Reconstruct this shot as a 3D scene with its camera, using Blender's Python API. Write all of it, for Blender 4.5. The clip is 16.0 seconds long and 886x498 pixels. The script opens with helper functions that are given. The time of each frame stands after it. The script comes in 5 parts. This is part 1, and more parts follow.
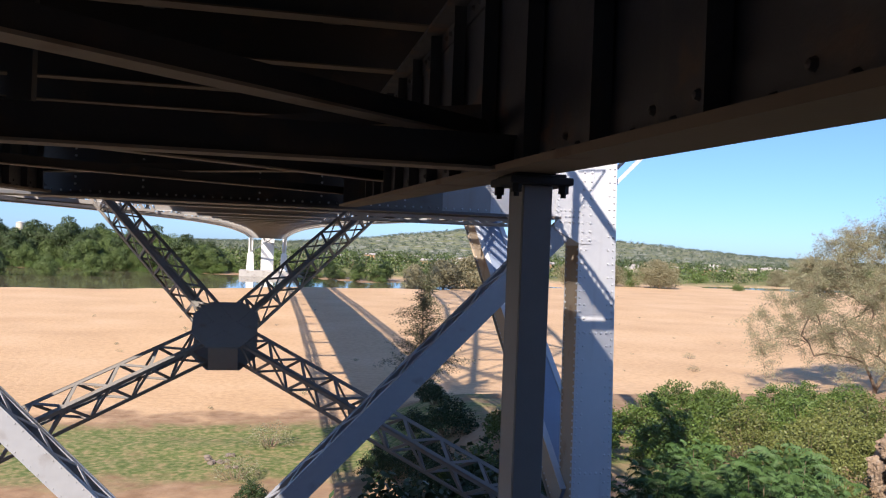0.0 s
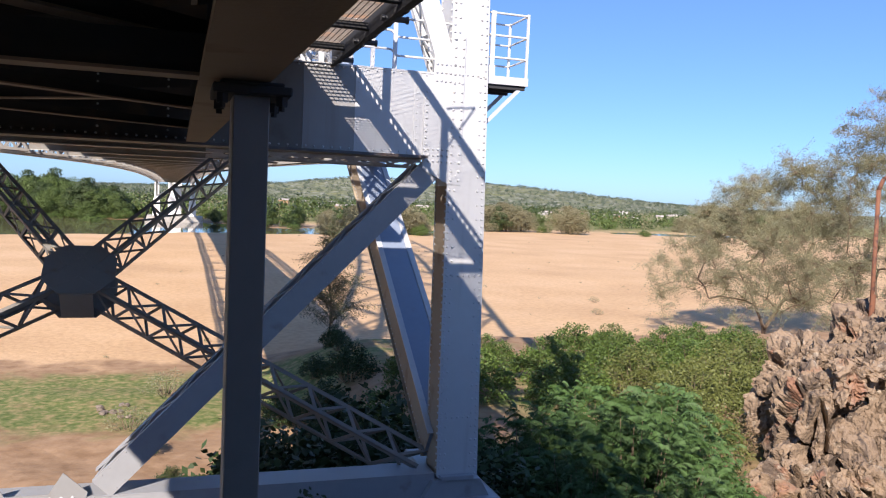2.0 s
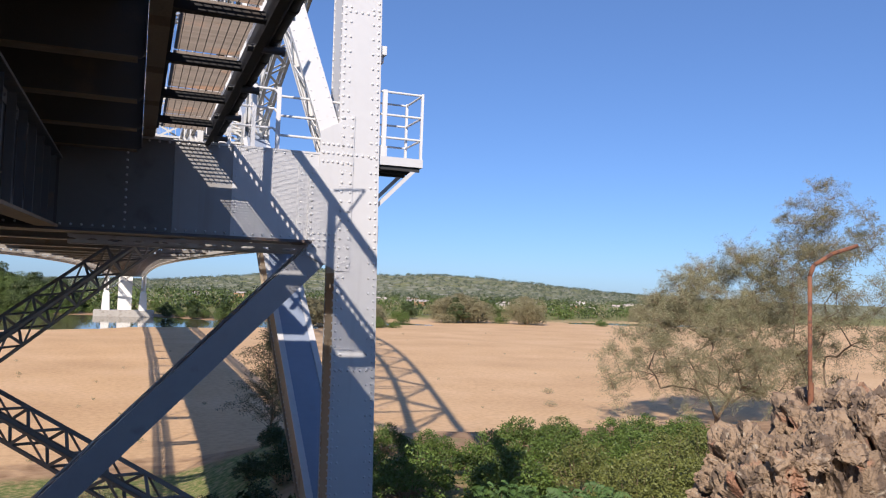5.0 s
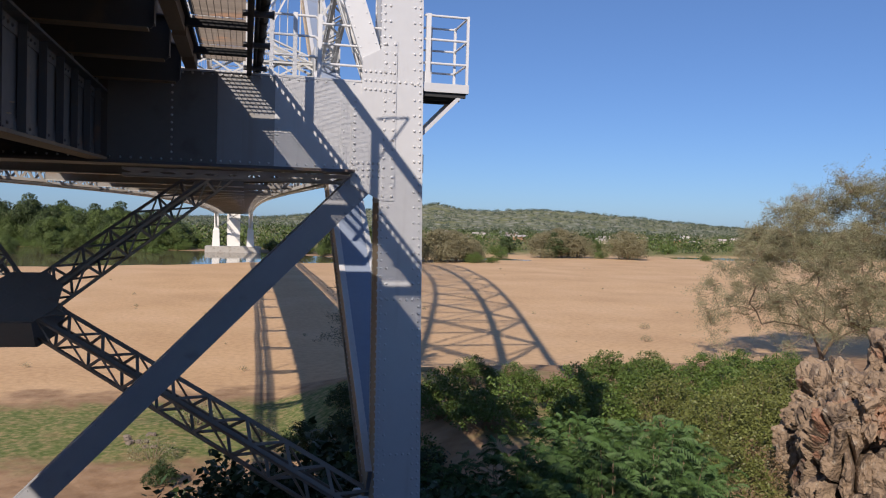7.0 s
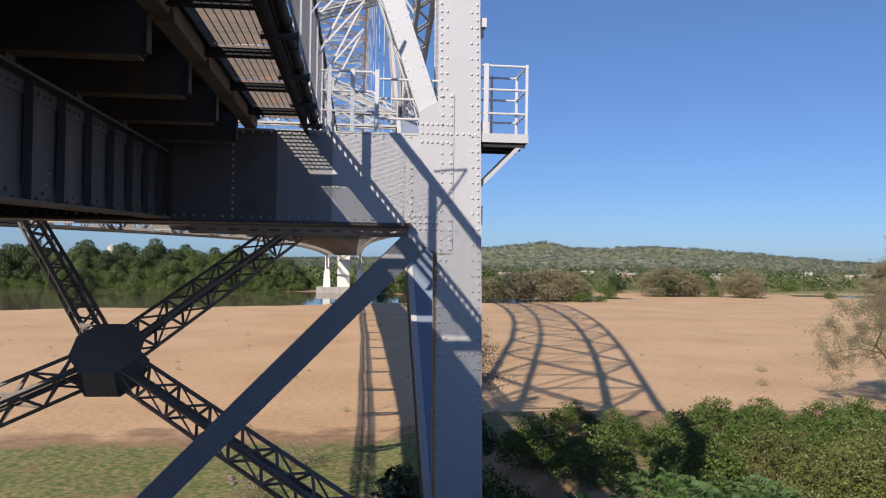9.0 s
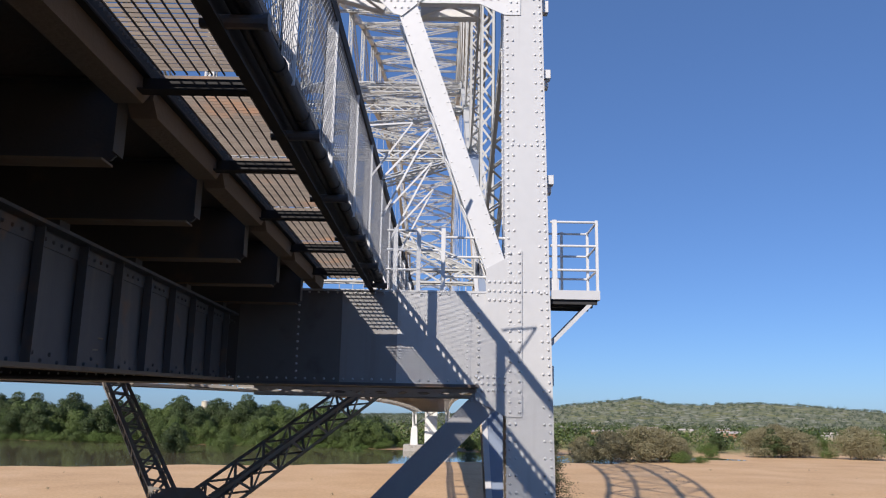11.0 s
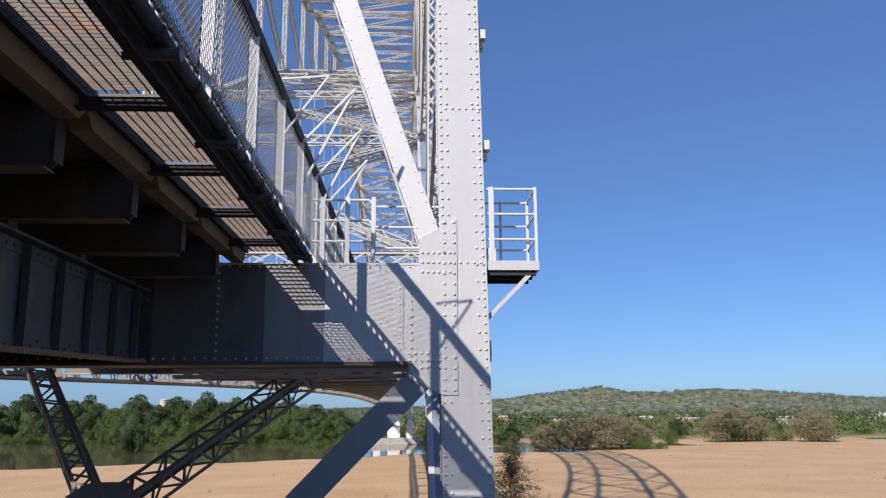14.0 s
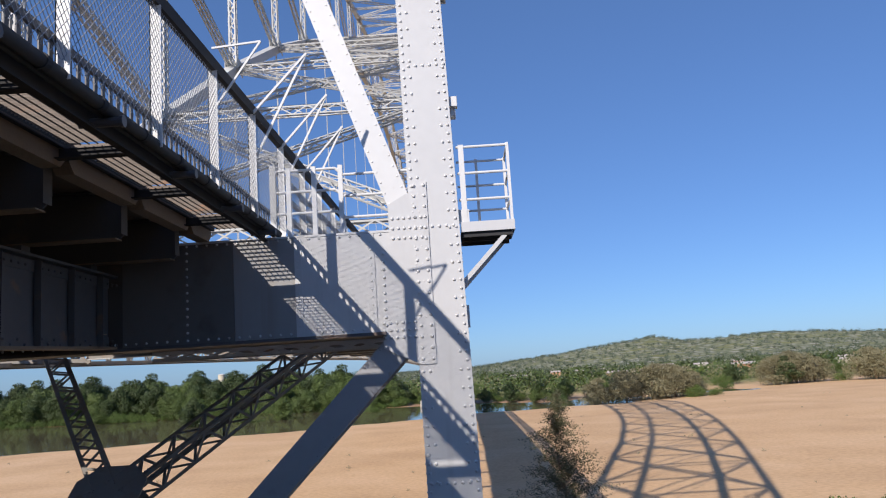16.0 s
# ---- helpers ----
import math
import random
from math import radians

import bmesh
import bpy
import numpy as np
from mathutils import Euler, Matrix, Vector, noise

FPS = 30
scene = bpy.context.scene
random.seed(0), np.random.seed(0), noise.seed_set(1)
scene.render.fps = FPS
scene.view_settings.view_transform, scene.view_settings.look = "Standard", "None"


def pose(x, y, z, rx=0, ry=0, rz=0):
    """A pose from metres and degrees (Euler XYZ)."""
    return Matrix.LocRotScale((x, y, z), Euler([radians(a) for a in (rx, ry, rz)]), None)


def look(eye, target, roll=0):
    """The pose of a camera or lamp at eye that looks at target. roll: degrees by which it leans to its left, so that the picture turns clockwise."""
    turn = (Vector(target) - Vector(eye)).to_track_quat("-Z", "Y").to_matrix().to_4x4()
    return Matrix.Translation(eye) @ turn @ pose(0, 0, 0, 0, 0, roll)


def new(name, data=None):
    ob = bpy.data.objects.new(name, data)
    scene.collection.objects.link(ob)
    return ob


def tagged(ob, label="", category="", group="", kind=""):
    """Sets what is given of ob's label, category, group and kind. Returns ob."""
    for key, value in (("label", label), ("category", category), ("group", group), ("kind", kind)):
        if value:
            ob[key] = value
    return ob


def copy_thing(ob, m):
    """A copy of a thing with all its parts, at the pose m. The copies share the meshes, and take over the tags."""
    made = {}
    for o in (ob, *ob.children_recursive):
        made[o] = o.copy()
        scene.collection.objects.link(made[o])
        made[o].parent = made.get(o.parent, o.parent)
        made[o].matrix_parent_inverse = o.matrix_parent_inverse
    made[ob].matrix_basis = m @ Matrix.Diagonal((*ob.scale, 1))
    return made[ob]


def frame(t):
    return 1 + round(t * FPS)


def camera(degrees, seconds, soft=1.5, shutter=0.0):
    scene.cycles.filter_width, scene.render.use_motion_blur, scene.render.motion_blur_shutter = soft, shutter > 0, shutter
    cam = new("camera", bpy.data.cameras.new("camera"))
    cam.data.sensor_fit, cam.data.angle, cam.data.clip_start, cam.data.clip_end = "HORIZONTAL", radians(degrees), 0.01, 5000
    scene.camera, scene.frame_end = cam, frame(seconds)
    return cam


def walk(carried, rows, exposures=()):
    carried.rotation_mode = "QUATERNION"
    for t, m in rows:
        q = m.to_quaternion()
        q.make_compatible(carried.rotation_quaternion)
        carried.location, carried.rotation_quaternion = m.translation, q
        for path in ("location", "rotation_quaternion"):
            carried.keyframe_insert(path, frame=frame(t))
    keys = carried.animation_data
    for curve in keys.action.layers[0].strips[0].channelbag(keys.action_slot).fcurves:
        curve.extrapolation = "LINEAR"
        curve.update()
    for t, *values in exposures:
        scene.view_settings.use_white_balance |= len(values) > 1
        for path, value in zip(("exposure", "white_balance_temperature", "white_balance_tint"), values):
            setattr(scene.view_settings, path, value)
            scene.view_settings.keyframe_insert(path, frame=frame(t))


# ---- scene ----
cam = camera(57.5, 16.0, soft=1.15)
METRES, EYE, TILT, LEAN, TURN = 7.2, 13.6, 0.0, 0.0, -11.7
PATH = [
    (0, (-0.095, -0.355, 13.82), (0.323, 1.601, 13.817), 2.2),
    (0.5, (0.164, -0.316, 13.809), (0.592, 1.638, 13.785), 4.8),
    (1, (0.418, -0.226, 13.806), (0.941, 1.703, 13.727), 3.3),
    (1.5, (0.656, -0.124, 13.777), (1.252, 1.78, 13.652), 4.3),
    (2, (0.905, -0.056, 13.758), (1.526, 1.84, 13.63), 2.5),
    (2.5, (1.174, 0.113, 13.764), (1.703, 2.04, 13.692), 3.9),
    (3, (1.379, 0.216, 13.783), (2.011, 2.113, 13.728), 2.0),
    (3.5, (1.604, 0.303, 13.842), (2.249, 2.196, 13.883), 4.0),
    (3.7, (1.676, 0.355, 13.811), (2.415, 2.213, 13.854), 2.9),
    (5.8, (2.652, 0.519, 13.697), (3.295, 2.409, 13.811), 1.1),
    (6, (2.725, 0.486, 13.682), (3.322, 2.393, 13.769), 1.7),
    (6.5, (2.965, 0.432, 13.687), (3.511, 2.356, 13.664), 1.8),
    (7, (3.183, 0.438, 13.657), (3.661, 2.378, 13.592), 1.6),
    (7.5, (3.363, 0.504, 13.698), (3.785, 2.459, 13.684), -0.5),
    (8, (3.567, 0.561, 13.728), (3.835, 2.542, 13.755), -0.7),
    (8.2, (3.647, 0.566, 13.765), (3.922, 2.546, 13.781), -0.6),
    (10.3, (4.314, 0.707, 13.967), (4.332, 2.702, 14.102), 2.2),
    (10.5, (4.3, 0.869, 13.959), (4.304, 2.858, 14.164), 0.9),
    (11, (4.334, 0.946, 14.004), (4.323, 2.905, 14.405), 1.1),
    (11.5, (4.327, 1.101, 14.016), (4.379, 3.042, 14.496), 1.1),
    (12, (4.194, 1.295, 13.927), (4.306, 3.175, 14.598), 1.5),
    (12.5, (4.327, 1.296, 13.898), (4.324, 3.185, 14.554), 0.9),
    (13, (4.438, 1.453, 13.875), (4.392, 3.364, 14.462), 0.6),
    (13.5, (4.57, 1.559, 13.832), (4.643, 3.508, 14.273), -1.8),
    (14, (4.785, 1.707, 13.814), (4.87, 3.668, 14.199), -0.3),
    (14.5, (5.123, 1.775, 13.819), (5.134, 3.727, 14.254), -1.7),
    (15, (5.392, 1.854, 13.898), (5.361, 3.825, 14.233), -1.7),
    (15.5, (5.586, 2.049, 13.89), (5.585, 4.022, 14.22), -1.4),
    (16, (5.817, 2.122, 13.896), (5.789, 4.1, 14.19), -3.6),
]
walk(cam, [(t, look(eye, target, roll)) for t, eye, target, roll in PATH],
     [(0, 0.74, 6700, 16.5), (1.5, 0.72, 6700, 16.5), (3.7, 0.53, 6750, 16.5), (5.8, 0.15, 6900, 16), (7.0, -0.02, 6950, 16), (8.2, 0.0, 6950, 16),
      (10.4, 0.07, 6750, 14), (12.5, 0.09, 6650, 14), (14.0, 0.07, 6650, 14), (16.0, 0.12, 6650, 14)])

# ---- light ----
SUN = Vector((0.83, 1.28, -1.0)).normalized()          # the way the sunlight travels
wd = bpy.data.worlds.new("sky")
scene.world = wd
wd.use_nodes = True
_nt = wd.node_tree
_sky = _nt.nodes.new("ShaderNodeTexSky")
_sky.sky_type = "NISHITA"
_sky.sun_disc = False
_sky.sun_elevation = math.asin(-SUN.z)
_sky.sun_rotation = math.atan2(-SUN.x, -SUN.y)
_sky.air_density, _sky.dust_density, _sky.ozone_density = 1.0, 1.7, 5.0
_sky.altitude = 1800
_nt.nodes["Background"].inputs["Strength"].default_value = 0.092
_tone = _nt.nodes.new("ShaderNodeMix")
_tone.data_type, _tone.blend_type = "RGBA", "MULTIPLY"
_tone.inputs[0].default_value, _tone.inputs[7].default_value = 1.0, (0.66, 0.87, 1.12, 1)
_even = _nt.nodes.new("ShaderNodeMix")
_even.data_type = "RGBA"
_even.inputs[0].default_value, _even.inputs[7].default_value = 0.18, (2.4, 4.8, 9.8, 1)
_nt.links.new(_sky.outputs["Color"], _tone.inputs[6])
_nt.links.new(_tone.outputs[2], _even.inputs[6])
_nt.links.new(_even.outputs[2], _nt.nodes["Background"].inputs["Color"])
sun = new("sun", bpy.data.lights.new("sun", "SUN"))
sun.data.energy, sun.data.angle, sun.data.color = 4.9, radians(0.55), (1.0, 0.95, 0.87)
sun.matrix_world = look((-60, -60, 80), Vector((-60, -60, 80)) + SUN)


# ---- materials ----
def material(name, base, rough=0.6, metal=0.0, spots=(), scale=6.0, amount=0.25, bump=0.0, bump_scale=40.0, rand=0.0, island=0.0,
             fine=None, spec=0.5, streak=None):
    """Base colour varied at two scales by noise; spots: (colour, scale, threshold, softness) patches laid over it."""
    m = bpy.data.materials.new(name)
    m.use_nodes = True
    nt = m.node_tree
    N, L = nt.nodes, nt.links
    bs = N["Principled BSDF"]
    bs.inputs["Roughness"].default_value, bs.inputs["Metallic"].default_value = rough, metal
    bs.inputs["Specular IOR Level"].default_value = spec
    geo = N.new("ShaderNodeNewGeometry")
    pos = geo.outputs["Position"]

    def tex(sc, detail=4.0, stretch=None):
        n = N.new("ShaderNodeTexNoise")
        n.inputs["Scale"].default_value, n.inputs["Detail"].default_value = sc, detail
        if stretch:
            mp = N.new("ShaderNodeMapping")
            mp.inputs["Scale"].default_value = stretch
            L.new(pos, mp.inputs["Vector"])
            L.new(mp.outputs["Vector"], n.inputs["Vector"])
        else:
            L.new(pos, n.inputs["Vector"])
        return n.outputs["Fac"]

    def math_node(op, a, b=None, c=None):
        n = N.new("ShaderNodeMath")
        n.operation = op
        for k, v in enumerate((a, b, c)):
            if v is None:
                continue
            if isinstance(v, (int, float)):
                n.inputs[k].default_value = v
            else:
                L.new(v, n.inputs[k])
        return n.outputs[0]

    def mix(fac, a, b, mode="MIX"):
        n = N.new("ShaderNodeMix")
        n.data_type, n.blend_type = "RGBA", mode
        for sock, v in ((n.inputs[0], fac), (n.inputs[6], a), (n.inputs[7], b)):
            if isinstance(v, (int, float)):
                sock.default_value = v
            elif isinstance(v, tuple):
                sock.default_value = (*v, 1) if len(v) == 3 else v
            else:
                L.new(v, sock)
        return n.outputs[2]

    def ramp(v, lo, hi):
        n = N.new("ShaderNodeMapRange")
        n.interpolation_type = "SMOOTHSTEP"
        n.inputs["From Min"].default_value, n.inputs["From Max"].default_value = lo, hi
        L.new(v, n.inputs["Value"])
        return n.outputs["Result"]

    big, small = tex(scale), tex(fine or scale * 11.0)
    var = math_node("ADD", math_node("MULTIPLY", big, amount * 1.3), math_node("MULTIPLY", small, amount * 0.7))
    if rand:
        oi = N.new("ShaderNodeObjectInfo")
        var = math_node("ADD", var, math_node("MULTIPLY", oi.outputs["Random"], rand))
    if island:
        var = math_node("ADD", var, math_node("MULTIPLY", geo.outputs["Random Per Island"], island))
    var = math_node("ADD", var, 1.0 - amount - rand / 2 - island / 2)
    grey = N.new("ShaderNodeCombineColor")
    for k in range(3):
        L.new(var, grey.inputs[k])
    col = mix(1.0, base, grey.outputs[0], "MULTIPLY")
    if streak:
        sc, (sx, sy, sz), colour, lo, hi, most = streak
        col = mix(math_node("MULTIPLY", ramp(tex(sc, 3.0, (sx, sy, sz)), lo, hi), most), col, colour)
    for colour, sc, lo, hi, *more in spots:
        f = ramp(tex(sc, 5.0), lo, hi)
        if more:
            f = math_node("MULTIPLY", f, more[0])
        col = mix(f, col, colour)
    L.new(col, bs.inputs["Base Color"])
    L.new(math_node("ADD", math_node("MULTIPLY", small, 0.25), rough - 0.12), bs.inputs["Roughness"])
    if bump:
        b = N.new("ShaderNodeBump")
        b.inputs["Strength"].default_value, b.inputs["Distance"].default_value = bump, 1.0 / bump_scale
        L.new(tex(bump_scale, 6.0), b.inputs["Height"])
        L.new(b.outputs["Normal"], bs.inputs["Normal"])
    return m


STEEL = material("grey_painted_steel", (0.57, 0.57, 0.57), 0.36, 0.0, [((0.30, 0.27, 0.24), 3.2, 0.66, 0.8, 0.35)], 0.7, 0.10, 0.05, 60,
                 streak=(1.0, (5, 5, 0.35), (0.42, 0.41, 0.40), 0.58, 0.75, 0.35))
# Blue in this base paints the sky's reflection on the near chord.
CHORD_STEEL = material("sky_tinted_chord_steel", (0.25, 0.30, 0.385), 0.38, 0.0, [((0.22, 0.20, 0.18), 2.2, 0.62, 0.76, 0.5)], 0.8, 0.18, 0.06, 50)
# Darker than STEEL, so the floor beam's web colour holds some deck shade.
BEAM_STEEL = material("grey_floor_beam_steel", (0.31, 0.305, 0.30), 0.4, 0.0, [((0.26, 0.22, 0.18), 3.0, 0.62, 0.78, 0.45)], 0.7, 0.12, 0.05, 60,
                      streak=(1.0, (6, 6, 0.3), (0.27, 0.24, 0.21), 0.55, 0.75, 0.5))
# STEEL darkened to paint in shade below the deck; brown blotches are weathering.
UNDER_STEEL = material("shaded_weathered_steel", (0.345, 0.347, 0.355), 0.4, 0.0, [((0.20, 0.17, 0.14), 2.2, 0.6, 0.74, 0.5)], 0.8, 0.2, 0.06, 50)
# Pale paint made darker here, deck shade being put into the lattice colour.
MID_STEEL = material("shaded_grey_lattice_steel", (0.23, 0.212, 0.19), 0.5, 0.0, [((0.22, 0.15, 0.10), 2.2, 0.58, 0.72, 0.6)], 0.9, 0.25, 0.06, 50)
# Grime plus the road's shade, put into one darker web colour.
WEB_STEEL = material("shaded_grimy_web_steel", (0.15, 0.143, 0.135), 0.5, 0.0, [((0.10, 0.085, 0.07), 2.0, 0.55, 0.72, 0.6)], 0.9, 0.25, 0.06, 50)
# Tan stands for sand-reflected light on inner and lower faces.
TAN_STEEL = material("bounce_tinted_tan_steel", (0.40, 0.32, 0.23), 0.8, 0.0, [((0.28, 0.18, 0.11), 2.5, 0.56, 0.7, 0.6)], 1.0, 0.2, 0.08, 50)
WHITE_STEEL = material("pale_painted_steel", (0.655, 0.655, 0.65), 0.42, 0.0, [((0.42, 0.38, 0.33), 4.0, 0.66, 0.8, 0.35)], 0.8, 0.10, 0.04, 60)
FAR_STEEL = material("silver_grey_lattice_steel", (0.50, 0.50, 0.48), 0.5, 0.0, [((0.30, 0.25, 0.20), 1.2, 0.62, 0.75, 0.4)], 0.3, 0.16, rand=0.15)
# Dark base; on the end beam's middle panel it also paints road shade.
UNDERSIDE_STEEL = material("dark_underside_steel", (0.072, 0.068, 0.065), 0.65, 0.0, [((0.14, 0.10, 0.07), 2.0, 0.55, 0.7, 0.7)], 0.9, 0.3, 0.1, 40)
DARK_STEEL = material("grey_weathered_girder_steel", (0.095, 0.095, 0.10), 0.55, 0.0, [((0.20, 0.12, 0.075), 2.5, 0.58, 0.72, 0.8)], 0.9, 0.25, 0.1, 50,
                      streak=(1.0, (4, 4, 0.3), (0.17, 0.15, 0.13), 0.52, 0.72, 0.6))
BROWN_STEEL = material("brown_flange_steel", (0.225, 0.165, 0.11), 0.75, 0.0, [((0.16, 0.09, 0.055), 3.0, 0.55, 0.7, 0.7)], 1.2, 0.25, 0.1, 40)
BLACK_STEEL = material("dark_grey_coated_steel", (0.045, 0.045, 0.047), 0.8, 0.0, [((0.10, 0.08, 0.065), 2.0, 0.6, 0.75, 0.6)], 1.0, 0.25, 0.05, 50, spec=0.2)
COLUMN_STEEL = material("charcoal_column_steel", (0.22, 0.215, 0.21), 0.6, 0.0, [((0.15, 0.12, 0.10), 2.0, 0.6, 0.75, 0.5)], 1.0, 0.25, 0.05, 50)
RUST = material("rusted_steel", (0.21, 0.085, 0.045), 0.85, 0.0, [((0.10, 0.045, 0.03), 5.0, 0.5, 0.65)], 2.0, 0.35, 0.2, 60)
SLAT = material("brown_footway_slat", (0.21, 0.172, 0.142), 0.8, 0.0, [((0.42, 0.22, 0.12), 2.0, 0.56, 0.7, 0.7)], 1.5, 0.3, rand=0.25)
GRATE = material("dark_grating_bar", (0.07, 0.06, 0.055), 0.75, 0.0, [((0.26, 0.15, 0.08), 1.3, 0.55, 0.7, 0.8)], 1.0, 0.3)
CONCRETE = material("weathered_concrete", (0.40, 0.37, 0.33), 0.85, 0.0, [((0.20, 0.17, 0.14), 1.1, 0.55, 0.7, 0.6)], 0.8, 0.2, 0.25, 30)
EDGE_CONCRETE = material("brown_stained_edge_concrete", (0.25, 0.20, 0.15), 0.9, 0.0, [((0.18, 0.12, 0.08), 0.9, 0.52, 0.7, 0.6)], 0.7, 0.2, 0.2, 25)
SLAB = material("brown_stained_deck_slab", (0.16, 0.12, 0.09), 0.9, 0.0, [((0.15, 0.09, 0.06), 0.6, 0.5, 0.7, 0.6)], 0.5, 0.2, 0.15, 25)
WHITEWASH = material("whitewashed_concrete", (0.74, 0.72, 0.68), 0.8, 0.0, [((0.45, 0.38, 0.30), 0.25, 0.58, 0.75, 0.6)], 0.3, 0.12)
WIRE = material("galvanised_wire", (0.33, 0.34, 0.36), 0.5, 0.3, (), 2.0, 0.2)


# ---- mesh building ----
class Solid:
    """A mesh gathered piece by piece."""

    def __init__(self):
        self.v, self.f = [], []

    def add(self, verts, faces):
        n = len(self.v)
        self.v += [tuple(p) for p in verts]
        self.f += [tuple(n + i for i in f) for f in faces]
        return self

    def block(self, lo, hi):
        x0, y0, z0 = lo
        x1, y1, z1 = hi
        return self.add([(x0, y0, z0), (x1, y0, z0), (x1, y1, z0), (x0, y1, z0), (x0, y0, z1), (x1, y0, z1), (x1, y1, z1), (x0, y1, z1)],
                        [(0, 3, 2, 1), (4, 5, 6, 7), (0, 1, 5, 4), (1, 2, 6, 5), (2, 3, 7, 6), (3, 0, 4, 7)])

    def beam(self, p, q, w, h, up=(0, 0, 1), off=(0, 0)):
        """A bar from p to q: w across, h along up; off moves its section."""
        p, q = Vector(p), Vector(q)
        d = (q - p).normalized()
        side = d.cross(Vector(up))
        if side.length < 1e-4:
            side = d.cross(Vector((1, 0, 0)))
        side.normalize()
        top = side.cross(d)
        o = side * off[0] + top * off[1]
        c = [side * (a * w / 2) + top * (b * h / 2) + o for a, b in ((-1, -1), (1, -1), (1, 1), (-1, 1))]
        return self.add([p + k for k in c] + [q + k for k in c],
                        [(0, 1, 2, 3), (7, 6, 5, 4), (0, 4, 5, 1), (1, 5, 6, 2), (2, 6, 7, 3), (3, 7, 4, 0)])

    def rod(self, p, q, r, n=8, r2=None):
        p, q = Vector(p), Vector(q)
        d = (q - p).normalized()
        a = d.cross(Vector((0, 0, 1)) if abs(d.z) < 0.9 else Vector((1, 0, 0))).normalized()
        b = d.cross(a)
        ring = [(math.cos(k * math.tau / n), math.sin(k * math.tau / n)) for k in range(n)]
        r2 = r if r2 is None else r2
        vs = [p + (a * c + b * s) * r for c, s in ring] + [q + (a * c + b * s) * r2 for c, s in ring]
        fs = [(k, n + k, n + (k + 1) % n, (k + 1) % n) for k in range(n)]
        return self.add(vs, fs + [tuple(range(n)), tuple(range(2 * n - 1, n - 1, -1))])

    def plate(self, outline, y0, y1):
        """An upright plate in the plane across the bridge: outline of (x, z), from y0 to y1."""
        n = len(outline)
        vs = [(x, y0, z) for x, z in outline] + [(x, y1, z) for x, z in outline]
        return self.add(vs, [tuple(range(n)), tuple(range(2 * n - 1, n - 1, -1))] + [(k, n + k, n + (k + 1) % n, (k + 1) % n) for k in range(n)])

    def rivet(self, p, normal, r=0.025, h=0.021):
        p, d = Vector(p), Vector(normal).normalized()
        a = d.cross(Vector((0, 0, 1)) if abs(d.z) < 0.9 else Vector((1, 0, 0))).normalized()
        b = d.cross(a)
        n = 7
        ring = [a * math.cos(k * math.tau / n) + b * math.sin(k * math.tau / n) for k in range(n)]
        vs = [p + k * r for k in ring] + [p + k * r * 0.62 + d * h * 0.8 for k in ring] + [p + d * h]
        fs = [(k, (k + 1) % n, n + (k + 1) % n, n + k) for k in range(n)] + [(n + k, n + (k + 1) % n, 2 * n) for k in range(n)]
        return self.add(vs, fs)

    def mesh(self, name, mat, smooth=False):
        me = bpy.data.meshes.new(name)
        me.from_pydata(self.v, [], self.f)
        me.materials.append(mat)
        if smooth:
            me.shade_smooth()
        me.update()
        return me


def part(name, solid, mat, parent=None, label="", smooth=False, bevel=0.0):
    ob = new(name, solid.mesh(name, mat, smooth))
    if parent is not None:
        ob.parent = parent
    if label:
        ob["label"] = label
    if bevel:
        b = ob.modifiers.new("bevel", "BEVEL")
        b.width, b.segments, b.limit_method, b.harden_normals = bevel, 1, "ANGLE", False
    return ob


def thing(name, at, label, category, group="", kind=""):
    ob = new(name)
    ob.location = at
    ob.empty_display_size = 0.2
    bpy.context.view_layer.update()
    return tagged(ob, label, category, group, kind)


def under(parent, ob):
    """Keeps world-made meshes in place under a thing that does not stand at the origin."""
    ob.matrix_parent_inverse = Matrix.Translation(parent.location).inverted()
    return ob


def made(name, solid, mat, parent, label="", smooth=False, bevel=0.0):
    ob = part(name, solid, mat, parent, label, smooth, bevel)
    if parent.parent is None:
        under(parent, ob)
    return ob


def lattice(p, q, w, h, up=(0, 0, 1), bar=0.07, pitch=None, faces=(1, 1, 1, 1), lace=None, solid=None):
    """A laced member: four corner angles with zigzag lacing on the chosen faces (top, bottom, two sides)."""
    s = solid or Solid()
    p, q = Vector(p), Vector(q)
    ln = (q - p).length
    d = (q - p) / ln
    side = d.cross(Vector(up)).normalized()
    top = side.cross(d)
    lace = lace or bar * 0.7
    for a in (-1, 1):
        for b in (-1, 1):
            o = side * (a * (w - bar) / 2) + top * (b * (h - bar) / 2)
            t = bar * 0.22
            s.beam(p + o + top * (b * (bar - t) / 2), q + o + top * (b * (bar - t) / 2), bar, t, up)
            s.beam(p + o + side * (a * (bar - t) / 2), q + o + side * (a * (bar - t) / 2), t, bar, up)
    n = max(2, round(ln / (pitch or max(w, h))))
    step = ln / n
    for k in range(n):
        for flip, (on, out, across, half, depth) in enumerate(((faces[0], top, side, w, h), (faces[1], -top, side, w, h), (faces[2], side, top, h, w), (faces[3], -side, top, h, w))):
            if not on:
                continue
            sgn = 1 if (k + flip) % 2 else -1
            a0 = p + d * (k * step) + out * (depth / 2 - 0.01) - across * (sgn * (half / 2 - bar / 2))
            a1 = p + d * ((k + 1) * step) + out * (depth / 2 - 0.01) + across * (sgn * (half / 2 - bar / 2))
            s.beam(a0, a1, lace, 0.014, out)
    return s


# ---- plan ----
XC = -1.2                      # middle of the bridge
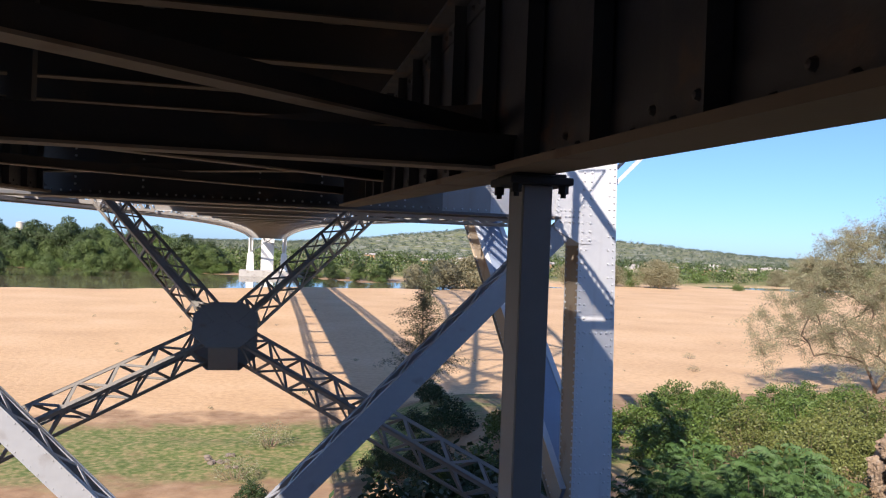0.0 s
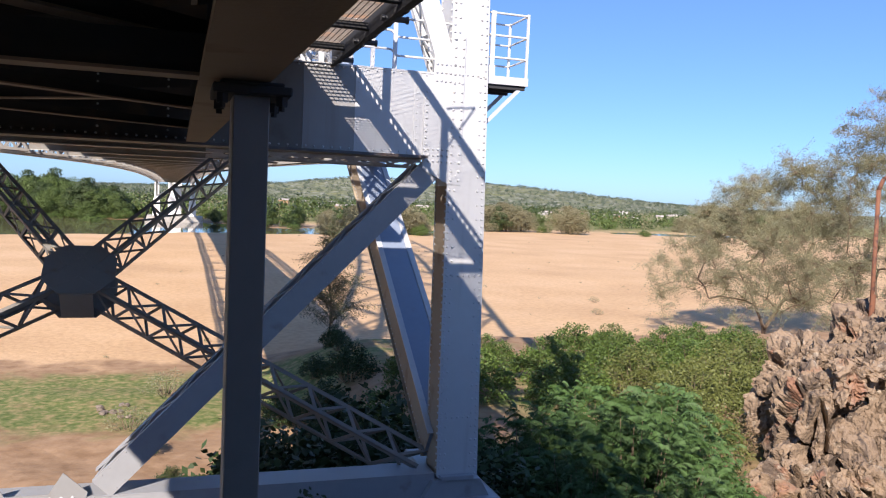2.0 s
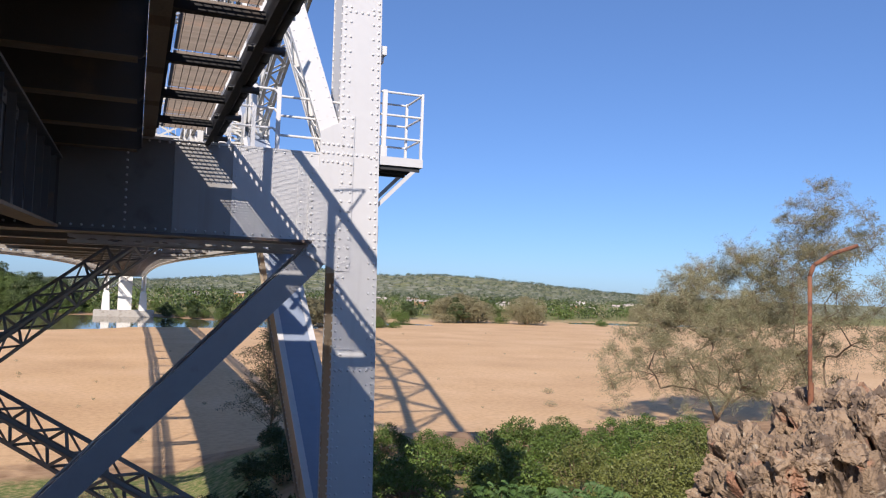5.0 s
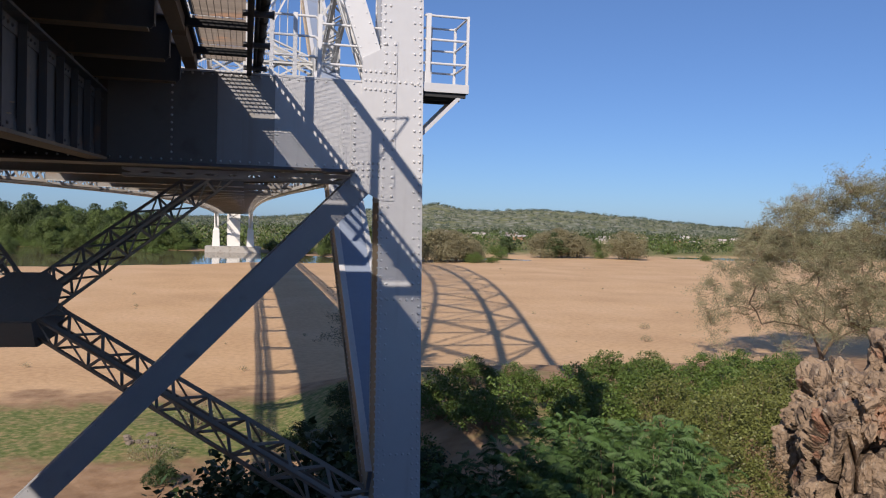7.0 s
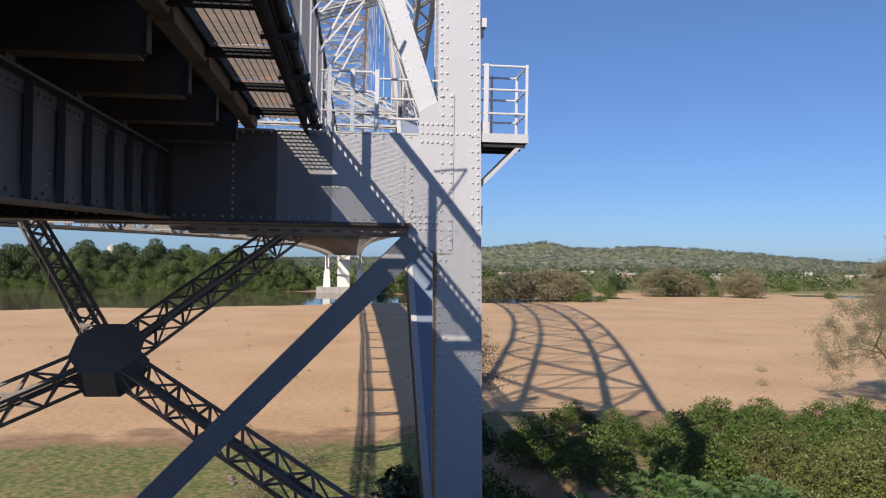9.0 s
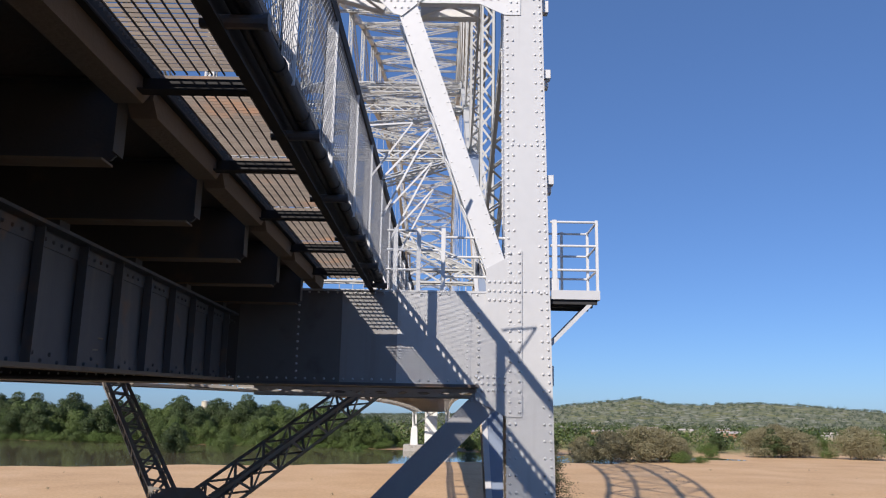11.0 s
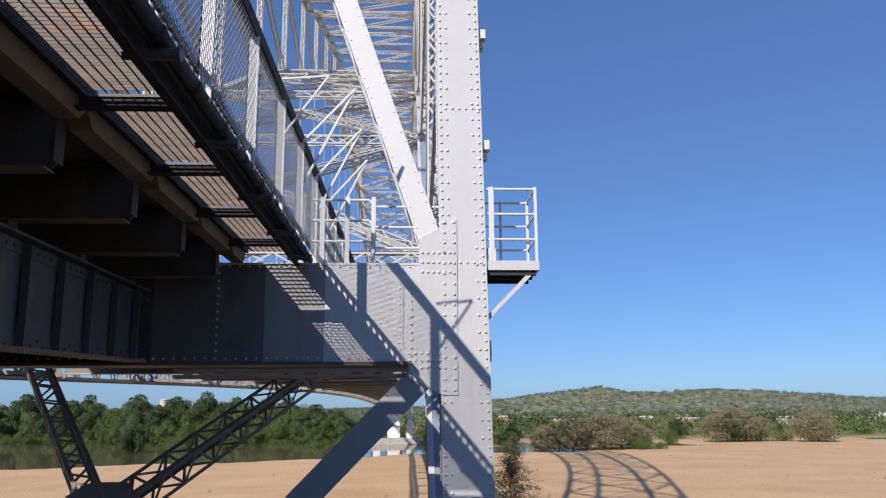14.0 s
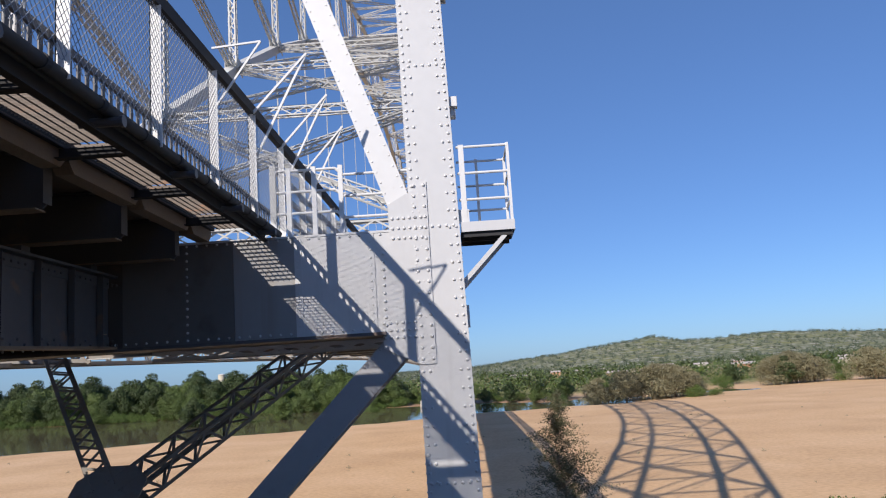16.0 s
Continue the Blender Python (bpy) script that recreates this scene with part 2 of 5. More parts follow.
HALF = 6.78                    # middle to each arch rib
YF = 13.14                     # front face of the end frame
YP = 13.47                     # middle of the end posts, and of the bearings
PANEL = 13.168
PANELS = 25
SPAN = PANEL * PANELS
ZG = 14.44                     # underside of the end floor beam
ZT = 15.85                     # its top


def low(k):
    u = k / PANELS
    return 9.2 + 59.5 * 4 * u * (1 - u)


def deep(k):
    k = min(k, PANELS - k)
    return (13.0, 11.2, 10.2)[k] if k < 3 else 9.8


def node(side, k, top=False):
    return Vector((XC + side * HALF, YP + PANEL * k, low(k) + (deep(k) if top else 0)))


def camber(y):
    u = min(max((y - YP) / SPAN, 0), 1)
    return 4 * 1.6 * u * (1 - u)


def lerp(t, *pairs):
    for (a, va), (b, vb) in zip(pairs, pairs[1:]):
        if t <= b:
            return va + (vb - va) * max(0.0, (t - a) / (b - a))
    return pairs[-1][1]


def shore(x):
    """The far edge of the sand."""
    return 262 + (0.55 * x if x < 0 else 0.11 * x) + 5 * math.sin(x * 0.05) + 2 * math.sin(x * 0.17)


def far_bank(x):
    """Where the far bank begins to rise."""
    return lerp(x, (-400, 395), (-90, 356), (0, 344), (14, 338), (40, 305), (70, 290)) if x < 70 else shore(x) + lerp(x, (70, 21), (400, 26))


def pools(x, y):
    """Depth of the still pools left among the sandbars."""
    d = 0.0
    for px, py, rx, ry in ((258, 362, 58, 17), (164, 450, 17, 16), (100, 318, 22, 8), (57, 308, 16, 12)):
        d = max(d, 1 - ((x - px) / rx) ** 2 - ((y - py) / ry) ** 2)
    return d


def ground_z(x, y):
    left = lerp(y, (-60, 13), (1.5, 12.0), (4, 11.6), (9, 8.2), (13, 6.4), (20, 3.2), (30, 0.9), (42, 0.3), (70, 0.0))
    right = lerp(y, (-60, 13.5), (2, 12.0), (5, 10.4), (9, 7.0), (14, 5.2), (22, 4.7), (35, 4.3), (56, 3.4), (68, 0.6), (80, 0.0))
    f = min(max((x - 5) / 9, 0), 1)
    f = f * f * (3 - 2 * f)
    z = left + (right - left) * f
    s = shore(x)
    bank = far_bank(x)
    if y > 60:
        n = noise.noise((x * 0.03, y * 0.03, 0)) * 0.35 + noise.noise((x * 0.11, y * 0.11, 4)) * 0.12
        z += n * min(1, (y - 60) / 30)
    else:
        z += noise.noise((x * 0.25, y * 0.25, 1)) * 0.25 * min(1, max(0, (y - 8) / 8))
    if y > s - 14:
        z -= lerp(x, (14, 1.6), (40, 1.45), (62, 0.9), (100, 0.55)) * min(1, (y - s + 14) / 20)
    if y > bank - 6:
        rise = lerp(x, (-120, 7.0), (-20, 6.0), (14, 7.0), (40, 2.0), (70, -0.5), (400, -0.9))
        g = min(1, (y - bank + 6) / 34)
        z += g * g * (3 - 2 * g) * (rise + 1.2 + lerp(x, (20, 1.5), (80, 0.3)) * noise.noise((x * 0.04, y * 0.04, 2)))
        z += min(13, max(0, y - bank - 90) * 0.021)
        p = pools(x, y)
        if p > -1.0:
            z = min(z, -0.6 * min(1, (p + 1.0) / 0.6))
        if p > 0:
            z = min(z, 0.1 - 4 * p)
    if y > 1100:
        far = min(1, (y - 1100) / 900)
        ridge = lerp(x / y, (-0.5, 6), (-0.1, 10), (0.03, 16), (0.13, 38), (0.19, 54), (0.237, 66), (0.275, 52), (0.31, 52), (0.38, 60), (0.47, 50), (0.55, 38), (0.65, 24), (0.8, 14), (1.2, 10))
        z += far * far * (3 - 2 * far) * 0.9 * ridge * (1 + 0.12 * noise.noise((x * 0.012, y * 0.006, 7)) + 0.05 * noise.noise((x * 0.04, y * 0.02, 3)))
    return z


# ---- ground, river, distance ----
def ground_material():
    m = bpy.data.materials.new("river_sand_and_turf")
    m.use_nodes = True
    nt = m.node_tree
    N, L = nt.nodes, nt.links
    bs = N["Principled BSDF"]
    bs.inputs["Roughness"].default_value = 0.95
    bs.inputs["Specular IOR Level"].default_value = 0.2
    pos = N.new("ShaderNodeNewGeometry").outputs["Position"]

    def tex(sc, det=5.0):
        n = N.new("ShaderNodeTexNoise")
        n.inputs["Scale"].default_value, n.inputs["Detail"].default_value = sc, det
        L.new(pos, n.inputs["Vector"])
        return n.outputs["Fac"]

    def colours(fac, stops):
        r = N.new("ShaderNodeValToRGB")
        while len(r.color_ramp.elements) < len(stops):
            r.color_ramp.elements.new(0.5)
        for e, (p, c) in zip(r.color_ramp.elements, stops):
            e.position, e.color = p, (*c, 1)
        L.new(fac, r.inputs[0])
        return r.outputs[0]

    def blend(fac, a, b):
        n = N.new("ShaderNodeMix")
        n.data_type = "RGBA"
        L.new(fac, n.inputs[0]), L.new(a, n.inputs[6]), L.new(b, n.inputs[7])
        return n.outputs[2]

    def mask(name, sc, soft=0.12):
        a = N.new("ShaderNodeAttribute")
        a.attribute_name = name
        s = N.new("ShaderNodeMath")
        s.operation = "ADD"
        L.new(a.outputs["Fac"], s.inputs[0])
        t = N.new("ShaderNodeMath")
        t.operation = "MULTIPLY_ADD"
        L.new(tex(sc), t.inputs[0])
        t.inputs[1].default_value, t.inputs[2].default_value = 0.9, -0.45
        L.new(t.outputs[0], s.inputs[1])
        r = N.new("ShaderNodeMapRange")
        r.interpolation_type = "SMOOTHSTEP"
        r.inputs["From Min"].default_value, r.inputs["From Max"].default_value = 0.5 - soft, 0.5 + soft
        L.new(s.outputs[0], r.inputs["Value"])
        return r.outputs[0]

    sand = colours(tex(0.06, 8), [(0.32, (0.50, 0.31, 0.165)), (0.5, (0.60, 0.385, 0.21)), (0.66, (0.67, 0.45, 0.265))])
    fine = colours(tex(1.6, 6), [(0.36, (0.47, 0.295, 0.16)), (0.6, (0.65, 0.43, 0.245))])
    mixed = N.new("ShaderNodeMix")
    mixed.data_type = "RGBA"
    mixed.inputs[0].default_value = 0.45
    L.new(sand, mixed.inputs[6]), L.new(fine, mixed.inputs[7])
    soil = colours(tex(0.9, 7), [(0.3, (0.26, 0.155, 0.085)), (0.7, (0.42, 0.27, 0.16))])
    turf = colours(tex(2.6, 9), [(0.32, (0.085, 0.12, 0.03)), (0.5, (0.17, 0.19, 0.065)), (0.66, (0.33, 0.25, 0.12))])
    scrub = colours(tex(0.075, 9), [(0.36, (0.10, 0.12, 0.065)), (0.52, (0.18, 0.19, 0.11)), (0.67, (0.42, 0.39, 0.35))])
    c = blend(mask("soil", 0.25), mixed.outputs[2], soil)
    c = blend(mask("turf", 0.45, 0.2), c, turf)
    c = blend(mask("scrub", 0.03), c, scrub)
    # dark unseen ground at the near end, added to cut bounced light
    bounce_cut = colours(tex(1.1, 7), [(0.3, (0.06, 0.045, 0.03)), (0.7, (0.12, 0.085, 0.055))])
    c = blend(mask("bounce_cut", 0.4), c, bounce_cut)
    L.new(c, bs.inputs["Base Color"])
    b = N.new("ShaderNodeBump")
    b.inputs["Strength"].default_value, b.inputs["Distance"].default_value = 0.5, 0.12
    L.new(tex(2.2, 8), b.inputs["Height"])
    L.new(b.outputs["Normal"], bs.inputs["Normal"])
    return m


def graded(lo, hi, near, step, grow):
    """Coordinates from lo to hi, step apart round near, wider further off."""
    out = [near]
    for sgn, end in ((1, hi), (-1, lo)):
        c, s = near, step
        while (end - c) * sgn > 0:
            c += sgn * s
            if abs(c - near) > 40:
                s *= grow
            out.append(c)
    return sorted(out)


def build_ground():
    xs = graded(-3500, 3500, 12, 0.9, 1.045)
    ys = graded(-120, 4600, 30, 0.9, 1.03)
    nx, ny = len(xs), len(ys)
    vs, turf, soil, scrub = [], [], [], []
    for y in ys:
        for x in xs:
            z = ground_z(x, y)
            vs.append((x, y, z))
            s = shore(x)
            near = lerp(y, (38, 0.0), (43, 0.12), (49, 0.72), (59, 0.7), (66, 0.0)) * lerp(x, (-60, 1.0), (10, 1.0), (18, 0.5), (30, 0.35), (70, 0.2))
            bankside = lerp(y - far_bank(x), *(((0, 0.0), (14, 0.42), (70, 0.9)) if x < 40 else ((24, 0.1), (60, 0.5), (110, 0.9))))
            turf.append(max(near, bankside * 0.8, 0.55 * lerp(y, (8, 0), (14, 1), (40, 1), (62, 0)) * lerp(x, (8, 0), (16, 1))))
            soil.append(max(lerp(y, (40, 1.0), (66, 0.55), (72, 0.0)), lerp(y - far_bank(x), (-4, 0.0), (3, 0.9)) if x < 50 else 0.0))
            scrub.append(lerp(y - s, (60, 0.0), (140, 0.12), (420, 0.6), (900, 0.62), (1300, 0.56)))
    fs = [(j * nx + i, j * nx + i + 1, (j + 1) * nx + i + 1, (j + 1) * nx + i) for j in range(ny - 1) for i in range(nx - 1)]
    me = bpy.data.meshes.new("ground")
    me.from_pydata(vs, [], fs)
    # mask of the unseen dark patch that dims light under the deck
    bounce_cut = [lerp(y, (11, 1.0), (14, 0.0)) * lerp(x, (5, 1.0), (8, 0.45)) for x, y, _ in vs]
    for name, vals in (("turf", turf), ("soil", soil), ("scrub", scrub), ("bounce_cut", bounce_cut)):
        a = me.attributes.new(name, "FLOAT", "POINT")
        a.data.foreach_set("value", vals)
    me.materials.append(ground_material())
    me.shade_smooth()
    return tagged(new("ground", me), "pale orange river sand with turf and bare soil banks", "ground", kind="structure")


build_ground()

WATER = bpy.data.materials.new("calm_river_water")
WATER.use_nodes = True
_b = WATER.node_tree.nodes["Principled BSDF"]
_b.inputs["Base Color"].default_value = (0.13, 0.11, 0.07, 1)
_b.inputs["Roughness"].default_value = 0.05
_n = WATER.node_tree.nodes.new("ShaderNodeTexNoise")
_n.inputs["Scale"].default_value = 0.9
_p = WATER.node_tree.nodes.new("ShaderNodeNewGeometry")
WATER.node_tree.links.new(_p.outputs["Position"], _n.inputs["Vector"])
_k = WATER.node_tree.nodes.new("ShaderNodeBump")
_k.inputs["Strength"].default_value, _k.inputs["Distance"].default_value = 0.10, 0.05
WATER.node_tree.links.new(_n.outputs["Fac"], _k.inputs["Height"])
WATER.node_tree.links.new(_k.outputs["Normal"], _b.inputs["Normal"])
_w = Solid()
for _x0 in range(-600, 1000, 50):
    _x1 = _x0 + 50
    _w.add([(_x0, shore(_x0) - 30, -0.8), (_x1, shore(_x1) - 30, -0.8), (_x1, shore(_x1) + 230, -0.8), (_x0, shore(_x0) + 230, -0.8)], [(0, 1, 2, 3)])
tagged(part("water", _w, WATER), "calm brown-green river water reflecting the sky", "river", kind="structure")


# ---- the arch bridge ----
bridge = thing("arch_bridge", (XC, YP, 9.2), "silver-grey riveted steel arch bridge over a sandy river", "bridge")


def riveted(solid, p, q, lines, normal, pitch=0.115, ends=(0.06, 0.06), r=0.025):
    """Rows of rivets from p to q; lines: offsets across, in the plane of the normal."""
    p, q, n = Vector(p), Vector(q), Vector(normal).normalized()
    d = (q - p).normalized()
    a = n.cross(d)
    ln = (q - p).length
    k = max(2, int((ln - ends[0] - ends[1]) / pitch))
    for off in lines:
        for i in range(k + 1):
            solid.rivet(p + d * (ends[0] + (ln - ends[0] - ends[1]) * i / k) + a * off, n, r)
    return solid


# end posts: tapering box columns that lean inwards a little
PW, PD = 0.70, 0.66


def post_in(z):
    """Distance of the post's inner edge from the middle of the bridge."""
    return 6.48 - 0.0085 * (z - 9.7)


def post_out(z):
    return 7.23 - 0.0195 * (z - 9.7)


for side in (-1, 1):
    x = XC + side * HALF
    z0, z1 = 8.82, 21.56
    face = lambda e, za, zb: [(XC + side * v, z) for v, z in ((post_in(za) + e, za), (post_out(za) - e, za), (post_out(zb) - e, zb), (post_in(zb) + e, zb))][::side]
    post = made("end_post", Solid().plate(face(0.012, z0, z1), YF + 0.012, YF + PD - 0.012), STEEL, bridge, bevel=0.006)
    for ya in (YF, YF + PD - 0.014):
        part("cover_plate", Solid().plate(face(0.0, z0 + 0.02, z1), ya, ya + 0.014), STEEL, post)
    # thin tan strip paints light bounced off the sand onto this side
    part("inner_web", Solid().plate([(XC + side * (post_in(z) + e), z) for e, z in ((0.009, 8.85), (0.012, 8.85), (0.012, 13.95), (0.009, 13.95))][::side], YF + 0.02, YF + PD - 0.02), TAN_STEEL, post, "tan web plate with sand-reflected light in its colour")
    rv = Solid()
    i = 0
    z = z0 + 0.06
    while z < z1 - 0.03:
        for v in (post_in(z) + 0.05, post_out(z) - 0.05) + ((post_in(z) + 0.14, post_out(z) - 0.14) if i % 2 else ()):
            rv.rivet((XC + side * v, YF, z), (0, -1, 0), 0.023)
        for yy in (YF + 0.06, YF + PD - 0.06):
            rv.rivet((XC + side * (post_out(z) - 0.012), yy, z), (side, 0, 0), 0.023)
            rv.rivet((XC + side * (post_in(z) + 0.008), yy, z), (-side, 0, 0), 0.023)
        z += 0.122
        i += 1
    for zz in (9.9, 12.4, 15.86, 18.2):
        for i in range(6):
            rv.rivet((x - 0.25 + i * 0.1, YF, zz), (0, -1, 0))
    tagged(part("rivets", rv, STEEL, post), kind="stuff")
    x -= side * 0.095
    PW = 0.63
    # dark splice at the head, and the ladder landing above it
    s = Solid()
    s.block((x - PW / 2 + 0.03, YF - 0.012, 21.56), (x + PW / 2 - 0.03, YF + PD + 0.01, 22.3))
    cap = made("post_head", s, COLUMN_STEEL, bridge, "dark grey splice box", bevel=0.01)
    band = made("splice_band", Solid().block((x - PW / 2 + 0.02, YF - 0.012, 21.3), (x + PW / 2 - 0.02, YF - 0.001, 21.54)), WHITE_STEEL, bridge)
    rv = Solid()
    for zz in (21.36, 21.48):
        for i in range(8):
            rv.rivet((x - 0.29 + i * 0.083, YF - 0.012, zz), (0, -1, 0), 0.022)
    tagged(part("rivets", rv, WHITE_STEEL, band), kind="stuff")
    rv = Solid()
    for zz in (21.62, 22.24):
        for i in range(8):
            rv.rivet((x - 0.29 + i * 0.083, YF - 0.012, zz), (0, -1, 0), 0.024)
    for zz in (21.75, 21.88, 22.0, 22.12):
        for xx in (x - 0.29, x + 0.29):
            rv.rivet((xx, YF - 0.012, zz), (0, -1, 0), 0.024)
    tagged(part("rivets", rv, COLUMN_STEEL, cap), kind="stuff")
    s = Solid()
    for xx in (x - 0.42, x + 0.40):
        s.beam((xx, YF - 0.05, 22.0), (xx, YF - 0.05, 24.2), 0.10, 0.08, (0, 1, 0))
        s.beam((xx, YF + PD, 22.0), (xx, YF + PD, 24.2), 0.10, 0.08, (0, 1, 0))
    for zz, hh in ((22.45, 0.2), (22.75, 0.06), (23.1, 0.06), (23.5, 0.06)):
        s.beam((x - 0.42, YF - 0.05, zz), (x + 0.40, YF - 0.05, zz), 0.06, hh)
    s.block((x - 0.42, YF - 0.05, 22.55), (x + 0.42, YF + PD, 22.6))
    made("head_landing", s, WHITE_STEEL, bridge)
    s = Solid()
    for xx in (x + PW / 2 + 0.05,):
        for yy in (YF + 0.15, YF + 0.5):
            s.rod((xx, yy, 20.6), (xx, yy, 23.4), 0.025)
        for i in range(9):
            s.rod((xx, YF + 0.15, 20.7 + i * 0.3), (xx, YF + 0.5, 20.7 + i * 0.3), 0.014, 6)
        s.block((xx - 0.06, YF + 0.1, 20.55), (xx + 0.08, YF + 0.25, 20.75))
    made("ladder", s, WHITE_STEEL, bridge)
    # bearing shoe and pier
    x = XC + side * (HALF + 0.05)
    PW = 0.70
    s = Solid()
    s.plate([(x - 0.62, 8.5), (x + 0.62, 8.5), (x + 0.44, 8.82), (x - 0.44, 8.82)], YF - 0.12, YF + 1.7)
    s.block((x - 0.75, YF - 0.25, 8.36), (x + 0.75, YF + 1.8, 8.5))
    s.block((x - 0.3, YF - 0.16, 8.82), (x + 0.3, YF - 0.02, 8.9))
    made("bearing", s, UNDER_STEEL, bridge, bevel=0.008)
    s = Solid()
    s.plate([(x - 1.25, 4.0), (x + 1.25, 4.0), (x + 0.95, 8.36), (x - 0.95, 8.36)], YF - 0.7, YF + 2.3)
    tagged(part("pier", s, CONCRETE, bevel=0.03), "weathered concrete pier under the arch bearing", "pier", "near piers", "structure")

# end frame: floor beam, top struts, gussets, knee diagonals
xl, xr = XC - 6.45, XC + 6.45
# web panels darken towards the middle, shade under the road put into their colours
s = Solid()
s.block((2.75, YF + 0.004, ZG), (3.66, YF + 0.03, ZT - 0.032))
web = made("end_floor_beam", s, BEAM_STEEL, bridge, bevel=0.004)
part("inner_web_panel", Solid().block((2 * XC - 1.2, YF + 0.006, ZG), (1.2, YF + 0.03, ZT - 0.032)), UNDERSIDE_STEEL, web, "dark grimy web panel, colour deepened for road shade")
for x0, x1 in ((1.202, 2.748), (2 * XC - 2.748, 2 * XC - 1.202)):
    part("inner_web_panel", Solid().block((x0, YF + 0.006, ZG), (x1, YF + 0.03, ZT - 0.032)), WEB_STEEL, web, "grey grimy web panel, colour deepened for road shade")
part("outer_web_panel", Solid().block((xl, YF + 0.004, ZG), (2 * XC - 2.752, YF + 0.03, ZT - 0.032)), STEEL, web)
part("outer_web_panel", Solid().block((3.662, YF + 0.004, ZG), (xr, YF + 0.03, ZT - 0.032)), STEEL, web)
part("back_web", Solid().block((xl, YF + 0.36, ZG), (xr, YF + 0.386, ZT - 0.032)), STEEL, web)
part("top_flange", Solid().block((xl, YF - 0.004, ZT - 0.03), (xr, YF + 0.40, ZT + 0.002)), STEEL, web)
s = Solid()
s.block((XC - 6.03, YF - 0.19, ZG - 0.045), (XC + 6.03, YF + 0.57, ZG))
part("bottom_flange", s, DARK_STEEL, web, "rust-stained dark flange")
rv = Solid()
for zz in (ZG + 0.055, ZT - 0.055):
    for i in range(92):
        rv.rivet((xl + 0.08 + i * 0.1422, YF + 0.004, zz), (0, -1, 0), 0.019)
for dx in (0.9, 1.9, 3.3, 4.85, 5.86):
    for sd in (-1, 1):
        for i in range(11):
            rv.rivet((XC + sd * dx, YF + 0.004, ZG + 0.16 + i * 0.11), (0, -1, 0), 0.02)
tagged(part("rivets", rv, STEEL, web), kind="stuff")
for sd in (-1, 1):
    for dx in (4.85, 5.86):
        part("splice_plate", Solid().block((XC + sd * dx - 0.05, YF - 0.006, ZG + 0.01), (XC + sd * dx + 0.05, YF + 0.004, ZT - 0.035)), STEEL, web)


def mirrored(fn):
    for sd in (-1, 1):
        fn(sd)


def end_gussets(sd):
    X = lambda v: XC + sd * v
    flip = (lambda o: o) if sd > 0 else (lambda o: o[::-1])
    post_l = 6.44
    # deck-level gusset that ties post, floor beam and both diagonals
    s = Solid()
    s.plate(flip([(X(v), z) for v, z in ((5.98, 14.22), (post_l + 0.03, 13.98), (post_l + 0.24, 13.98), (post_l + 0.24, 16.5), (6.13, 16.2), (6.13, 15.64), (5.98, 15.6))]), YF - 0.016, YF - 0.002)
    g = made("deck_gusset", s, STEEL, bridge)
    rv = Solid()
    for i in range(6):
        for j in range(3):
            rv.rivet((X(6.0 + i * 0.085), YF - 0.016, 14.36 + j * 0.1), (0, -1, 0))
            rv.rivet((X(6.18 + i * 0.08), YF - 0.016, 15.72 + j * 0.14), (0, -1, 0))
    for i in range(17):
        if i < 11:
            rv.rivet((X(6.03), YF - 0.016, 14.42 + i * 0.11), (0, -1, 0))
        rv.rivet((X(post_l + 0.2), YF - 0.016, 14.05 + i * 0.15), (0, -1, 0))
        rv.rivet((X(post_l + 0.06), YF - 0.016, 14.05 + i * 0.15), (0, -1, 0))
    tagged(part("rivets", rv, STEEL, g), kind="stuff")
    # head gusset on the post
    s = Solid()
    s.plate(flip([(X(v), z) for v, z in ((5.98, 20.62), (6.4, 20.43), (6.66, 20.43), (6.66, 21.34), (6.3, 21.34), (5.96, 21.22))]), YF - 0.016, YF - 0.002)
    g = made("head_gusset", s, WHITE_STEEL, bridge)
    rv = Solid()
    for a, b in ((6.05, 20.7), (6.17, 20.7), (6.29, 20.7), (6.05, 20.85), (6.2, 20.85), (6.33, 20.85), (6.06, 21.1), (6.15, 21.15), (6.24, 21.2), (6.33, 21.24), (6.1, 21.0), (6.2, 21.04),
                 (6.5, 20.5), (6.5, 20.65), (6.5, 20.8), (6.5, 20.95), (6.5, 21.1), (6.5, 21.25), (6.6, 20.5), (6.6, 20.65), (6.6, 20.8), (6.6, 20.95), (6.6, 21.1), (6.6, 21.25)):
        rv.rivet((X(a), YF - 0.016, b), (0, -1, 0), 0.024)
    tagged(part("rivets", rv, WHITE_STEEL, g), kind="stuff")
    # nodes of the top frame
    for name, outline, spots in (
            ("upper_gusset", ((4.42, 22.27), (5.14, 22.27), (5.14, 22.0), (4.96, 21.82), (4.92, 21.7), (4.62, 21.7), (4.58, 21.86), (4.42, 22.0)), [(4.5 + 0.115 * i, 22.2 - 0.13 * j) for i in range(6) for j in range(2)] + [(4.66 + 0.1 * i, 21.9 - 0.1 * j) for i in range(3) for j in range(2)]),
            ("lower_gusset", ((4.26, 20.88), (4.52, 21.08), (4.86, 21.08), (5.08, 20.9), (5.08, 20.7), (4.72, 20.38), (4.58, 20.42), (4.3, 20.7)), [(4.42 + 0.11 * i, 20.98 - 0.11 * j) for i in range(6) for j in range(4)] + [(4.6 + 0.11 * i, 20.53) for i in range(3)])):
        s = Solid()
        s.plate(flip([(X(v), z) for v, z in outline]), YF - 0.018, YF - 0.004)
        g = made(name, s, WHITE_STEEL, bridge)
        rv = Solid()
        for a, b in spots:
            rv.rivet((X(a), YF - 0.018, b), (0, -1, 0), 0.024)
